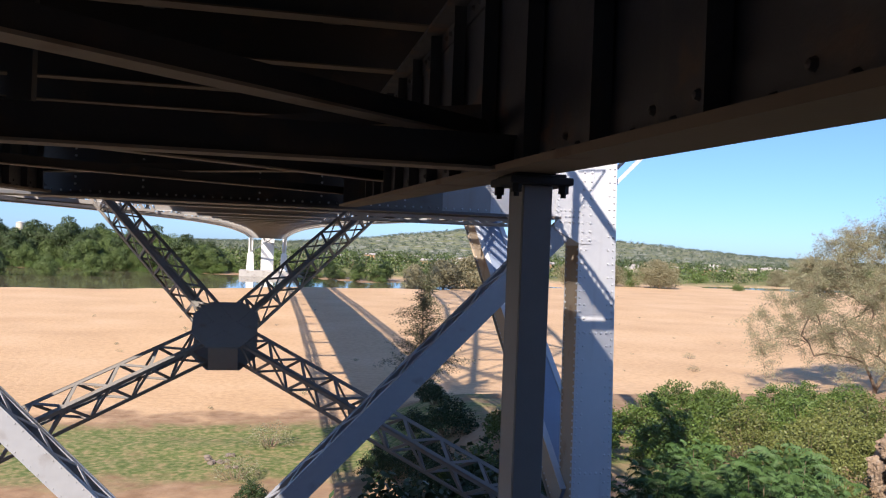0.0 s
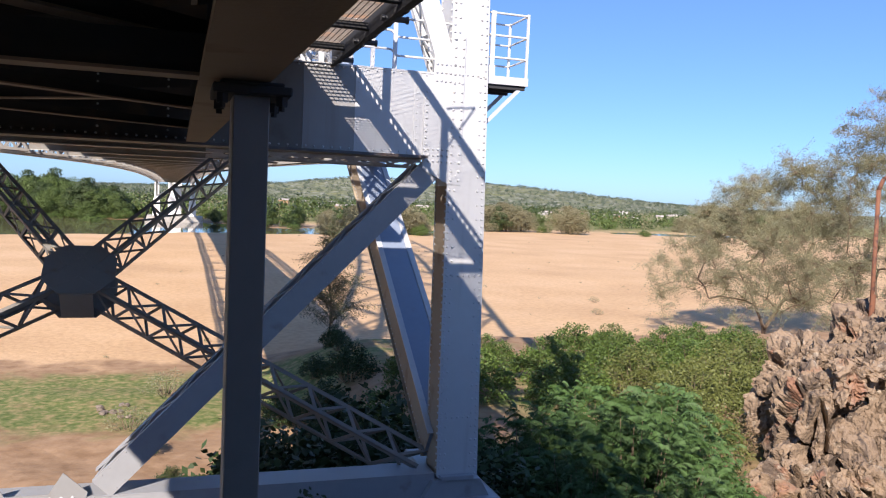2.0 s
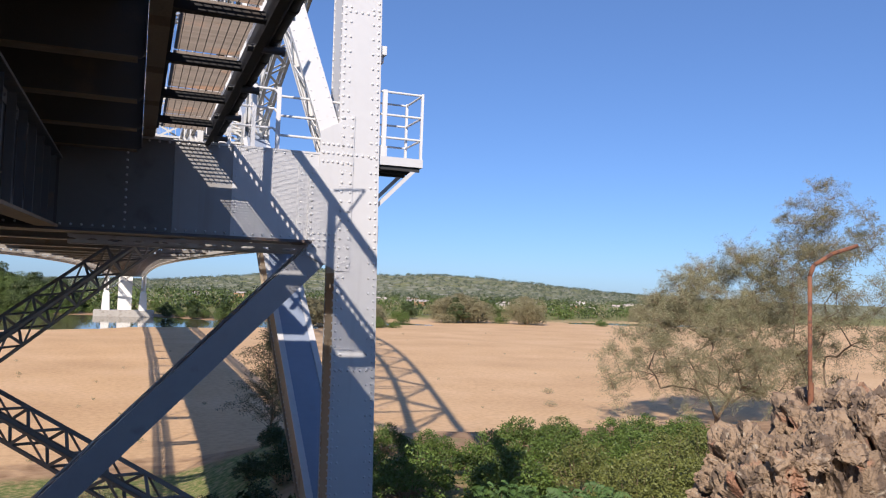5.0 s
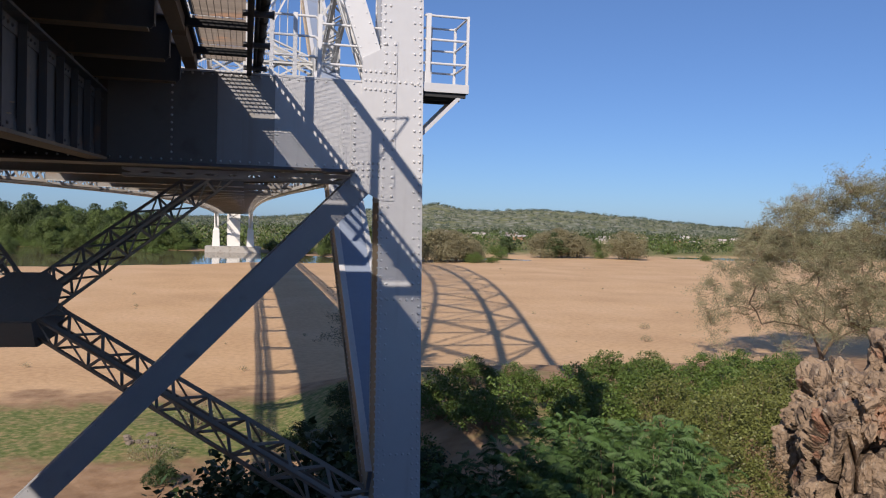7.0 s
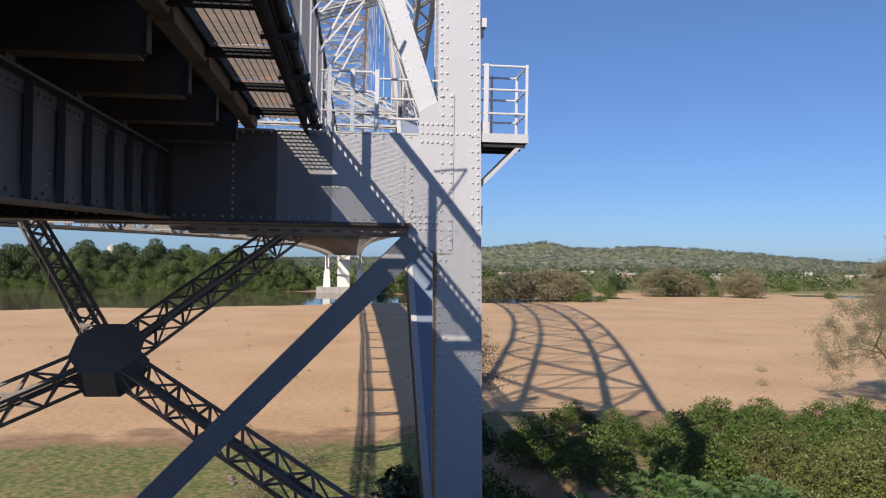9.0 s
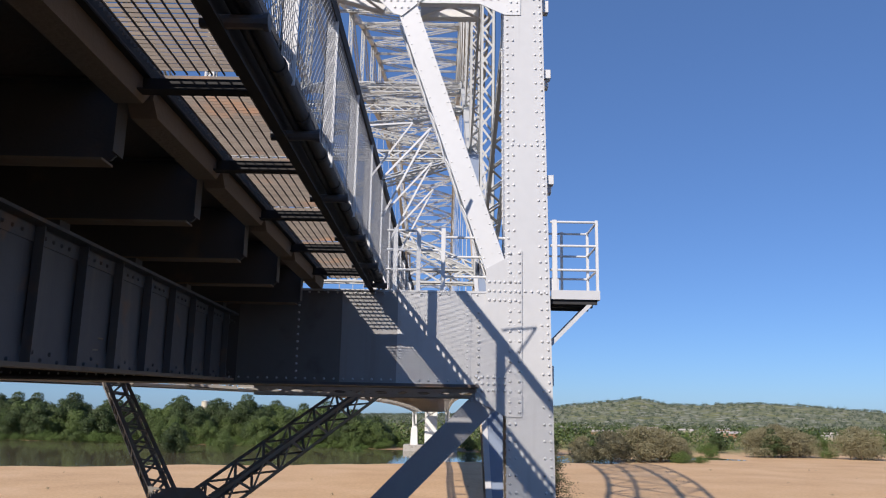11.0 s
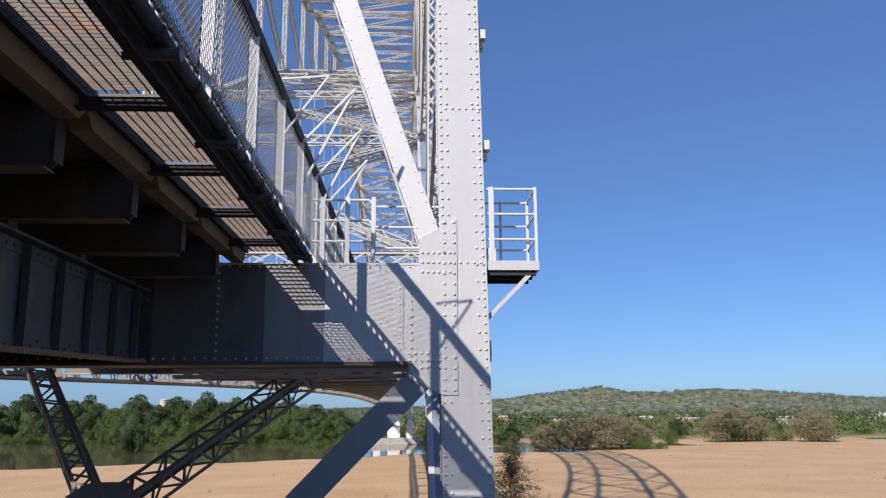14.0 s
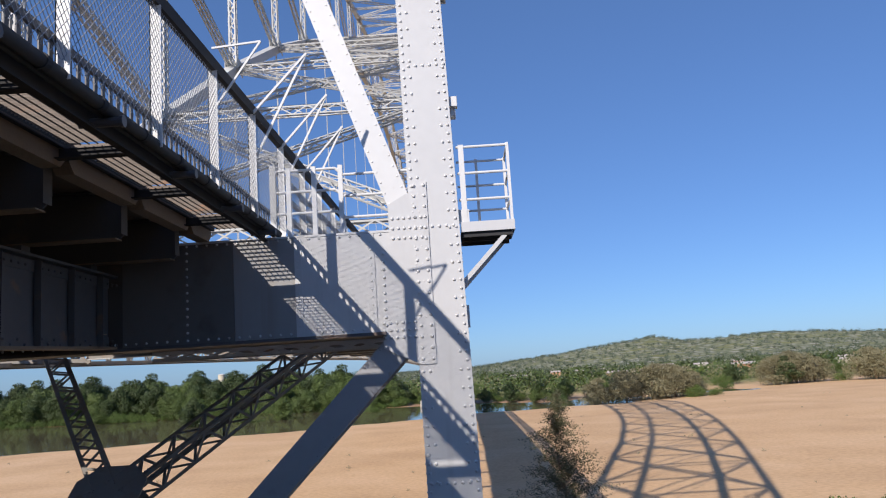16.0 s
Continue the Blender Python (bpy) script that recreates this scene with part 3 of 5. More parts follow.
        tagged(part("rivets", rv, WHITE_STEEL, g), kind="stuff")

    def channel(name, a, b, h, mat=WHITE_STEEL, depth=PD, laced=True):
        """Two plates with lacing between, seen as one smooth bar from in front."""
        s = Solid()
        (xa, za), (xb, zb) = a, b
        pa, pb = Vector((X(xa), YF + 0.02, za)), Vector((X(xb), YF + 0.02, zb))
        up = Vector((0, 1, 0))
        s.beam(pa, pb, h, 0.03, up)
        m = made(name, s, mat, bridge)
        part("back_plate", Solid().beam(pa + up * (depth - 0.05), pb + up * (depth - 0.05), h, 0.03, up), mat, m)
        s = Solid()
        d = (pb - pa).normalized()
        nrm = d.cross(up)
        for sg in (-1, 1):
            o = nrm * (sg * (h / 2 - 0.015))
            for y0 in (0.07, depth - 0.12):
                part("flange_angle", Solid().beam(pa + o + up * y0, pb + o + up * y0, 0.02, 0.10, up), mat, m)
            if laced:
                n = max(2, round((pb - pa).length / 0.42))
                for i in range(n):
                    u0, u1 = i / n, (i + 1) / n
                    y0, y1 = (0.1, depth - 0.14) if i % 2 else (depth - 0.14, 0.1)
                    s.beam(pa.lerp(pb, u0) + o + up * y0, pa.lerp(pb, u1) + o + up * y1, 0.07, 0.014, nrm)
        tagged(part("lacing", s, mat, m), kind="stuff")
        rv = Solid()
        n = int((pb - pa).length / 0.16)
        for i in range(1, n):
            for sg in (-1, 1):
                rv.rivet(pa.lerp(pb, i / n) + nrm * (sg * (h / 2 - 0.04)) - up * 0.015, (0, -1, 0), 0.016, 0.01)
        tagged(part("rivets", rv, mat, m), kind="stuff")
        return m

    channel("knee_diagonal", (6.43, 15.8), (4.80, 20.55), 0.33)
    channel("head_strut", (0.0, 22.13), (6.45, 22.13), 0.27)
    channel("lower_strut", (5.0, 20.79), (6.0, 20.79), 0.32)
    channel("frame_vertical", (4.77, 21.0), (4.77, 21.9), 0.31)
    channel("frame_diagonal", (4.95, 21.95), (6.15, 21.15), 0.30)
    channel("sloping_strut", (4.4, 20.86), (0.25, 22.0), 0.27)
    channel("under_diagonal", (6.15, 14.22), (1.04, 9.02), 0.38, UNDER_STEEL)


mirrored(end_gussets)

# bottom strut of the end frame, with the middle plate
s = Solid()
s.beam((xl, YF + 0.02, 8.68), (xr, YF + 0.02, 8.68), 0.03, 0.44)
strut = made("bottom_strut", s, UNDER_STEEL, bridge)
part("back_plate", Solid().beam((xl, YF + 0.6, 8.68), (xr, YF + 0.6, 8.68), 0.03, 0.44), STEEL, strut)
part("top_plate", Solid().block((xl, YF, 8.902), (xr, YF + 0.62, 8.92)), UNDER_STEEL, strut)
s = Solid()
s.plate([(XC - 0.72, 8.42), (XC + 0.72, 8.42), (XC + 0.85, 9.0), (XC + 0.5, 9.32), (XC + 0.3, 9.0), (XC - 0.3, 9.0), (XC - 0.5, 9.32), (XC - 0.85, 9.0)], YF - 0.016, YF - 0.002)
g = made("middle_gusset", s, BEAM_STEEL, bridge)
rv = Solid()
for i in range(9):
    for zz in (8.55, 8.68, 8.82, 8.93):
        if i not in (4,):
            rv.rivet((XC - 0.64 + i * 0.16, YF - 0.016, zz), (0, -1, 0))
tagged(part("rivets", rv, STEEL, g), kind="stuff")

# arch ribs: chords, verticals, diagonals
for sd in (-1, 1):
    for k in range(PANELS):
        a, b = node(sd, k), node(sd, k + 1)
        if k == 0:
            a = a + (b - a) * 0.01
        near = k < 2
        s = Solid()
        up = (b - a).cross(Vector((1, 0, 0)))
        w, h = 0.70, 0.62
        s.beam(a, b, w, h, up)
        if near:
            d = (b - a).normalized()
            nrm = Vector(up).normalized()
            if nrm.z < 0:
                nrm = -nrm
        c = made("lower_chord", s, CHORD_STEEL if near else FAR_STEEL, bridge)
        if near:
            for sg in (-1, 1):
                o = Vector((sg * (w / 2 - 0.01), 0, 0))
                part("flange_angle", Solid().beam(a + o + nrm * (h / 2 + 0.012), b + o + nrm * (h / 2 + 0.012), 0.12, 0.02, up), STEEL, c)
                # lower edge and inner side carry sand-bounced light in their colour
                part("flange_angle", Solid().beam(a + o - nrm * (h / 2 + 0.012), b + o - nrm * (h / 2 + 0.012), 0.12, 0.02, up), TAN_STEEL, c, "tan flange angle with sand-reflected light in its colour")
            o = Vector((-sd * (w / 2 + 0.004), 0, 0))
            part("inner_web", Solid().beam(a + o, b + o, 0.006, h - 0.02, up), TAN_STEEL, c, "tan web plate with sand-reflected light in its colour")
            rv = Solid()
            for sg in (-1, 1):
                riveted(rv, a + Vector((sg * w / 2, 0, 0)), b + Vector((sg * w / 2, 0, 0)), (-0.25, 0.25), (sg, 0, 0), 0.15)
            for face in (nrm, -nrm):
                riveted(rv, a + face * (h / 2), b + face * (h / 2), (-0.29, 0.29), face, 0.15)
            tagged(part("rivets", rv, STEEL, c), kind="stuff")
        a, b = node(sd, k, True), node(sd, k + 1, True)
        s = Solid()
        s.beam(a, b, 0.62, 0.55, (b - a).cross(Vector((1, 0, 0))))
        made("upper_chord", s, FAR_STEEL, bridge)
        # web members
        if k:
            s = lattice(node(sd, k), node(sd, k, True), 0.5, 0.55, (0, 1, 0), 0.1, 0.55 if k < 8 else 0.9)
            made("rib_vertical", s, FAR_STEEL, bridge)
        if k < PANELS / 2:
            p, q = node(sd, k + 1), node(sd, k, True)
        else:
            p, q = node(sd, k), node(sd, k + 1, True)
        s = lattice(p, q, 0.42, 0.46, (1, 0, 0), 0.085, 0.55 if k < 8 else 0.95)
        made("rib_diagonal", s, FAR_STEEL, bridge)
    for k in range(1, PANELS):
        p = node(sd, k)
        for dx in (-0.38, 0.38):
            made("node_plate", Solid().block((p.x + dx - 0.02, p.y - 0.75, p.z - 0.32), (p.x + dx + 0.02, p.y + 0.75, p.z + 0.65)), FAR_STEEL, bridge)

# the cross bracing between the ribs
def brace(a, b, up, w, h, name, mat, bar=0.09, pitch=0.55):
    made(name, lattice(a, b, w, h, up, bar, pitch), mat, bridge)


for top in (False, True):
    for k in range(PANELS):
        a0, a1, b0, b1 = node(-1, k, top), node(-1, k + 1, top), node(1, k, top), node(1, k + 1, top)
        up = (a1 - a0).cross(b0 - a0)
        mid = (a0 + b1) / 2
        if not top and k == 0:
            cen = Vector((XC + 0.22, 17.75, 11.75))
            a0, b0 = a0 - Vector((0, 0, 0.6)), b0 - Vector((0, 0, 0.6))
            a1, b1 = Vector((XC - 3.4, 22.62, 15.0)), Vector((XC + 3.95, 22.62, 15.0))
            for c in (a0, a1, b0, b1):
                d = (c - cen).normalized()
                cut = 0.1 if c.z > cen.z else 0.55
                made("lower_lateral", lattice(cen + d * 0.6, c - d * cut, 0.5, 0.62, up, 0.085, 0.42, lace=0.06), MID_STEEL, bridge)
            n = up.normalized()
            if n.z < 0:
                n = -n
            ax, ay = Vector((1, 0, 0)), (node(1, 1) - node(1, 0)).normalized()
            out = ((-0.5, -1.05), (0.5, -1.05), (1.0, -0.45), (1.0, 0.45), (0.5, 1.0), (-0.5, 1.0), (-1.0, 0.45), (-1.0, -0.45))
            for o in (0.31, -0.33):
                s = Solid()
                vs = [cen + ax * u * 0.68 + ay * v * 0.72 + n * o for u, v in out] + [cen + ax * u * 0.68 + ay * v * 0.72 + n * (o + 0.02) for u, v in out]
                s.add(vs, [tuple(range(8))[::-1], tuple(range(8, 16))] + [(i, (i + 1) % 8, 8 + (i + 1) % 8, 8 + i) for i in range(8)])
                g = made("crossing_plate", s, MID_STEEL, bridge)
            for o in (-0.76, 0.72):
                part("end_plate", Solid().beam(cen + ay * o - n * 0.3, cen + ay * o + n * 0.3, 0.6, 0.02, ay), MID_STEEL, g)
            rv = Solid()
            for c in (a0, a1, b0, b1):
                d = (c - cen).normalized()
                e = d.cross(n)
                for i in range(9):
                    for o in (-0.2, 0.2):
                        rv.rivet(cen + d * (0.15 + i * 0.085) + e * o + n * 0.33, n, 0.019)
                        rv.rivet(cen + d * (0.15 + i * 0.085) + e * o - n * 0.33, -n, 0.019)
            tagged(part("rivets", rv, MID_STEEL, g), kind="stuff")
            continue
        if top and k == 0:
            continue
        for a, b in ((a0, b1), (b0, a1)):
            brace(a, b, up, 0.42, 0.42, "upper_lateral" if top else "lower_lateral", FAR_STEEL, 0.08, 0.7 if k < 8 else 1.1)
        brace(a0, b0, (0, 0, 1), 0.42, 0.5, "cross_strut", FAR_STEEL, 0.08, 0.7 if k < 8 else 1.1)
        if top and k > 2 and k % 1 == 0:
            brace(a0 + Vector((0, 0, -1.6)), b0 + Vector((0, 0, -1.6)), (0, 0, 1), 0.3, 0.3, "sway_strut", FAR_STEEL, 0.07, 0.9)

# ---- the hung deck of the main span ----
deck = thing("main_deck", (XC, YP + 1, 14.6), "steel and concrete roadway deck hung under the arch", "bridge deck")
NB = 100
for k in range(1, NB):
    y = YP + SPAN * k / NB
    z = 14.62 + camber(y)
    s = Solid()
    if k % 4 == 0:
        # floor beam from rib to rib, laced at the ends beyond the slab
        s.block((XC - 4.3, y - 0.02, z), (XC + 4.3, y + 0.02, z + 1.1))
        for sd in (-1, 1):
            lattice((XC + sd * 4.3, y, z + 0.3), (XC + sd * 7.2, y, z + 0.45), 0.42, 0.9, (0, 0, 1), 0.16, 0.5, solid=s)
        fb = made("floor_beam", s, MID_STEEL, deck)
        # silver flange against a darker web paints the light on its lower edge
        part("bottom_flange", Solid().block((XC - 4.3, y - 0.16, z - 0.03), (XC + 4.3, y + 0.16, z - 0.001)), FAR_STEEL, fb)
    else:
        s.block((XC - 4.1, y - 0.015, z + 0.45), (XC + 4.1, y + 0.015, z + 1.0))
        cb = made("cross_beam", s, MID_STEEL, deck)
        # same here, light put into the paler flange colour
        part("bottom_flange", Solid().block((XC - 4.1, y - 0.1, z + 0.43), (XC + 4.1, y + 0.1, z + 0.449)), FAR_STEEL, cb)
seg = 18
for k in range(seg):
    y0, y1 = YP + 0.5 + (SPAN - 1) * k / seg, YP + 0.5 + (SPAN - 1) * (k + 1) / seg
    z0, z1 = camber(y0), camber(y1)
    s = Solid()
    s.add([(XC - 4.4, y0, 15.75 + z0), (XC + 4.4, y0, 15.75 + z0), (XC + 4.4, y1, 15.75 + z1), (XC - 4.4, y1, 15.75 + z1),
           (XC - 4.4, y0, 15.95 + z0), (XC + 4.4, y0, 15.95 + z0), (XC + 4.4, y1, 15.95 + z1), (XC - 4.4, y1, 15.95 + z1)],
          [(0, 3, 2, 1), (4, 5, 6, 7), (0, 1, 5, 4), (1, 2, 6, 5), (2, 3, 7, 6), (3, 0, 4, 7)])
    made("deck_slab", s, SLAB, deck)
    for x in (-3.6, -2.15, -0.72, 0.72, 2.15, 3.6):
        s = Solid()
        s.beam((XC + x, y0, 15.42 + z0), (XC + x, y1, 15.42 + z1), 0.02, 0.62)
        s.beam((XC + x, y0, 15.12 + z0), (XC + x, y1, 15.12 + z1), 0.2, 0.03)
        made("stringer", s, BROWN_STEEL, deck)
    for sd in (-1, 1):
        # edge girder at the rib line, laced, with the parapet inside it
        s = lattice((XC + sd * HALF, y0, 15.1 + z0), (XC + sd * HALF, y1, 15.1 + z1), 0.5, 1.25, (0, 0, 1), 0.17, 1.0)
        made("edge_truss", s, FAR_STEEL, deck)
        s = Solid()
        xx = XC + sd * 4.35
        for zz in (16.45, 16.75, 17.05):
            s.beam((xx, y0, zz + z0), (xx, y1, zz + z1), 0.06, 0.07)
        n = 8
        for i in range(n):
            u = i / n
            s.beam((xx, y0 + (y1 - y0) * u, 15.95 + z0 + (z1 - z0) * u), (xx, y0 + (y1 - y0) * u, 17.08 + z0 + (z1 - z0) * u), 0.09, 0.09, (0, 1, 0))
        made("parapet_rail", s, FAR_STEEL, deck)
# pale laced strut just behind the end floor beam
made("end_lateral", lattice((1.3, 14.1, 14.33), (XC + 6.2, 14.1, 14.33), 0.3, 0.15, (0, 0, 1), 0.05, 0.35), STEEL, deck)
for sd in (-1, 1):
    for k in range(2, PANELS - 1):
        p = node(sd, k)
        s = Solid()
        zb = 15.2 + camber(p.y)
        if p.z - zb > 0.8:
            for dy in (-0.14, 0.14):
                s.rod((p.x, p.y + dy, zb), (p.x, p.y + dy, p.z), 0.03, 6)
            made("hanger", s, FAR_STEEL, deck)

# ---- the approach span overhead ----
approach = thing("approach_span", (XC, 2.0, 14.05), "dark weathered plate-girder approach span carrying the road slab", "bridge span")
GX = 1.11
Y0, Y1 = -14.0, 12.86
ZW = 15.41
BAY = 1.63
BEAMS = [12.25 - BAY * i for i in range(15, -1, -1)]


def grade(y):
    """Underside of the plate girders, which rise towards the bridge."""
    return 14.12 + 0.024 * y


def rising(x0, x1, z0, z1):
    """A strip along a girder that keeps its height over the underside; z1 None: up to the level top."""
    s = Solid()
    za, zb = grade(Y0), grade(Y1)
    ta, tb = (za + z1, zb + z1) if z1 is not None else (ZW, ZW)
    return s.add([(x0, Y0, za + z0), (x1, Y0, za + z0), (x1, Y1, zb + z0), (x0, Y1, zb + z0), (x0, Y0, ta), (x1, Y0, ta), (x1, Y1, tb), (x0, Y1, tb)],
                 [(0, 3, 2, 1), (4, 5, 6, 7), (0, 1, 5, 4), (1, 2, 6, 5), (2, 3, 7, 6), (3, 0, 4, 7)])


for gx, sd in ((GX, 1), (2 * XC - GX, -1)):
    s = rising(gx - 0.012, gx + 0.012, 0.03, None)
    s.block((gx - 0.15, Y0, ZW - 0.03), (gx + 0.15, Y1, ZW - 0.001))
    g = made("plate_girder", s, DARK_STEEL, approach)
    part("bottom_flange", rising(gx - 0.14, gx + 0.14, 0.0, 0.035), BROWN_STEEL, g, "brown lower flange")
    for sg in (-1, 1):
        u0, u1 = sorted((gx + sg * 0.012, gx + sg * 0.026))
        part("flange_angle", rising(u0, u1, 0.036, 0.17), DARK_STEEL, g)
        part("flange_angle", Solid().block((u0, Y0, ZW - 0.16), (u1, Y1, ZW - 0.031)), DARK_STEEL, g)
    y = Y1 - 0.35
    rv = Solid()
    while y > Y0:
        zl = grade(y)
        for sg in (-1, 1):
            prof = [(0.026, -0.006), (0.105, -0.006), (0.105, 0.006), (0.038, 0.006), (0.038, 0.09), (0.026, 0.09)][::sg]
            s = Solid()
            s.add([(gx + sg * u, y + v, zz) for zz in (zl + 0.04, ZW - 0.035) for u, v in prof],
                  [(5, 4, 3, 2, 1, 0), (6, 7, 8, 9, 10, 11)] + [(i, (i + 1) % 6, 6 + (i + 1) % 6, 6 + i) for i in range(6)])
            part("stiffener", s, DARK_STEEL, g)
        if y > -3:
            for sg in (-1, 1):
                n = 6
                for i in range(n):
                    rv.rivet((gx + sg * 0.038, y + 0.05, zl + 0.24 + (ZW - zl - 0.5) * i / (n - 1)), (sg, 0, 0), 0.015)
                for i in range(4):
                    rv.rivet((gx + sg * 0.026, y + 0.16 + i * 0.14, zl + (0.07 if i % 2 else 0.125)), (sg, 0, 0), 0.02)
                    rv.rivet((gx + sg * 0.026, y + 0.16 + i * 0.14, ZW - 0.10), (sg, 0, 0), 0.02)
        y -= 0.78
    tagged(part("rivets", rv, DARK_STEEL, g), kind="stuff")

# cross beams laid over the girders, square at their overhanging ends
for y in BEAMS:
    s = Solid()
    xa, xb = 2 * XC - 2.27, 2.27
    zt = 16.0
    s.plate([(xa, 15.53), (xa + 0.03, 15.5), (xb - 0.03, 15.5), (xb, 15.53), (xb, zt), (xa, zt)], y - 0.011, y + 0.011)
    cb = made("cross_beam", s, UNDERSIDE_STEEL, approach)
    # paler flange colour paints the light caught along the beam's underside
    part("bottom_flange", Solid().block((xa + 0.05, y - 0.085, 15.485), (xb - 0.05, y + 0.085, 15.499)), BROWN_STEEL, cb, "flange coloured paler for the light it catches")
    part("top_flange", Solid().block((xa + 0.2, y - 0.085, zt + 0.001), (xb - 0.02, y + 0.085, zt + 0.02)), UNDERSIDE_STEEL, cb)
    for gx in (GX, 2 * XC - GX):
        part("seat_block", Solid().block((gx - 0.1, y - 0.09, ZW), (gx + 0.1, y + 0.09, 15.484)), UNDERSIDE_STEEL, cb)
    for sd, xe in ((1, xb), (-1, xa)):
        part("end_plate", Solid().block((min(xe, xe + sd * 0.012), y - 0.08, 15.54), (max(xe, xe + sd * 0.012), y + 0.08, zt - 0.03)), UNDERSIDE_STEEL, cb)
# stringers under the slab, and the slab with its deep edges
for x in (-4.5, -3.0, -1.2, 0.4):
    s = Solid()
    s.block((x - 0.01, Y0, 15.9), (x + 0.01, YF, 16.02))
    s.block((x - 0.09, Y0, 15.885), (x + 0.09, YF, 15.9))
    made("stringer", s, UNDERSIDE_STEEL, approach)
s = Solid()
s.block((2 * XC - 2.12, Y0 - 3, 16.03), (2.12, YF + 0.4, 16.25))
made("road_slab", s, SLAB, approach)
for sd in (-1, 1):
    for y in BEAMS:
        # the edge beam is cut back at each bearer
        ya, yb = y + 0.03, min(y + BAY - 0.03, YF - 0.02)
        prof = [(ya, 15.92), (ya + 0.10, 15.83), (yb - 0.10, 15.83), (yb, 15.92), (yb, 16.15), (ya, 16.15)]
        xi, xo = XC + sd * (2.285 - XC), XC + sd * (2.455 - XC)
        x0, x1 = min(xi, xo), max(xi, xo)
        n = len(prof)
        s = Solid().add([(x0, v, z) for v, z in prof] + [(x1, v, z) for v, z in prof],
                        [tuple(range(n))[::-1], tuple(range(n, 2 * n))] + [(k, (k + 1) % n, n + (k + 1) % n, n + k) for k in range(n)])
        made("edge_beam", s, EDGE_CONCRETE, approach)
# cross frame at the columns, and crossed bracing between the girders
CF = 3.55
frame_bar = made("cross_frame", Solid().block((2 * XC - GX, CF - 0.075, 14.215), (GX, CF + 0.075, 14.23)), TAN_STEEL, approach, "strut with a pale tan lower flange")
part("strut_web", Solid().block((2 * XC - GX, CF - 0.008, 14.231), (GX, CF + 0.008, 14.40)), UNDERSIDE_STEEL, frame_bar)
part("middle_hanger", Solid().block((XC - 0.05, CF - 0.04, 14.401), (XC + 0.05, CF + 0.04, 15.484)), UNDERSIDE_STEEL, frame_bar)
for k in range(-4, 3):
    ya, yb = 4.0 + 4.4 * (k - 1), 4.0 + 4.4 * k
    for j, (a, b) in enumerate((((2 * XC - GX, ya), (GX, yb)), ((GX, ya), (2 * XC - GX, yb)))):
        z0, z1 = grade(ya) + 0.20 + 0.11 * j, grade(yb) + 0.20 + 0.11 * j
        s = Solid()
        s.beam((a[0], a[1], z0), (b[0], b[1], z1), 0.13, 0.014)
        made("lateral_brace", s, TAN_STEEL, approach, "tan angle brace")
        made("lateral_brace", Solid().beam((a[0], a[1], z0 + 0.06), (b[0], b[1], z1 + 0.06), 0.014, 0.10), UNDERSIDE_STEEL, approach)
# raking bracket by the column
s = Solid()
s.beam((GX + 0.1, 3.66, 14.42), (2.22, 3.80, 15.48), 0.02, 0.2, (0, 1, 0))
s.beam((GX + 0.02, 3.62, 14.32), (2.22, 3.76, 15.40), 0.16, 0.02, (0, 1, 0))
made("raking_bracket", s, DARK_STEEL, approach)

# steel columns under the girders
def column(x, y):
    zc = grade(y)
    col = thing("steel_column", (x, y, ground_z(x, y)), "dark steel column with bolted cap plate under the girder", "column", "approach columns")
    s = Solid()
    zb = ground_z(x, y) - 0.3
    for sd in (-1, 1):
        s.block((x - 0.074, min(y + sd * 0.125, y + sd * 0.110), zb), (x + 0.074, max(y + sd * 0.125, y + sd * 0.110), zc - 0.06))
        s.block((min(x + sd * 0.075, x + sd * 0.064), y - 0.108, zb), (max(x + sd * 0.075, x + sd * 0.064), y + 0.108, zc - 0.06))
    made("shaft", s, COLUMN_STEEL, col, bevel=0.004)
    s = Solid()
    s.block((x - 0.16, y - 0.19, zc - 0.06), (x + 0.16, y + 0.19, zc - 0.022))
    s.block((x - 0.13, y - 0.17, zc - 0.022), (x + 0.13, y + 0.17, zc - 0.005))
    made("cap_plate", s, BLACK_STEEL, col, bevel=0.006)
    for dx in (-0.12, 0.12):
        for dy in (-0.15, 0.15):
            s = Solid()
            s.rod((x + dx, y + dy, zc - 0.10), (x + dx, y + dy, zc - 0.055), 0.026, 6)
            s.rod((x + dx, y + dy, zc - 0.12), (x + dx, y + dy, zc - 0.10), 0.014, 6)
            made("bolt", s, BLACK_STEEL, col)


column(1.18, CF)
column(2 * XC - 1.18, CF)
# unseen wall behind the walk, added to block sky light and close the span
s = Solid()
s.block((-14, -4.6, 9), (4.6, -2.6, 15.3))
tagged(part("abutment_wall", s, CONCRETE, bevel=0.03), "unseen concrete wall behind the walk, added to block sky light", "wall", kind="structure")

# ---- the side walkway ----
walkway = thing("walkway", (2.9, 5.0, 15.9), "dark bar-grating footway with brown slats hung beside the road slab", "footway")
WX0, WX1 = 2.46, 3.15
for y in BEAMS:
    if y < -4:
        continue
    s = Solid()
    s.block((2.30, y - 0.156, 15.88), (3.19, y - 0.144, 15.985))
    s.block((2.30, y - 0.24, 15.88), (3.19, y - 0.15, 15.89))
    made("bearer", s, BLACK_STEEL, walkway)
    s = Solid()
    s.rod((3.12, y + 0.45, 15.845), (3.45, y + 0.45, 15.845), 0.036, 10)
    s.rod((3.43, y + 0.45, 15.845), (3.455, y + 0.45, 15.845), 0.046, 10)
    made("pipe_bracket", s, DARK_STEEL, walkway)
mesh_y = [y for y in BEAMS if y >= -4]
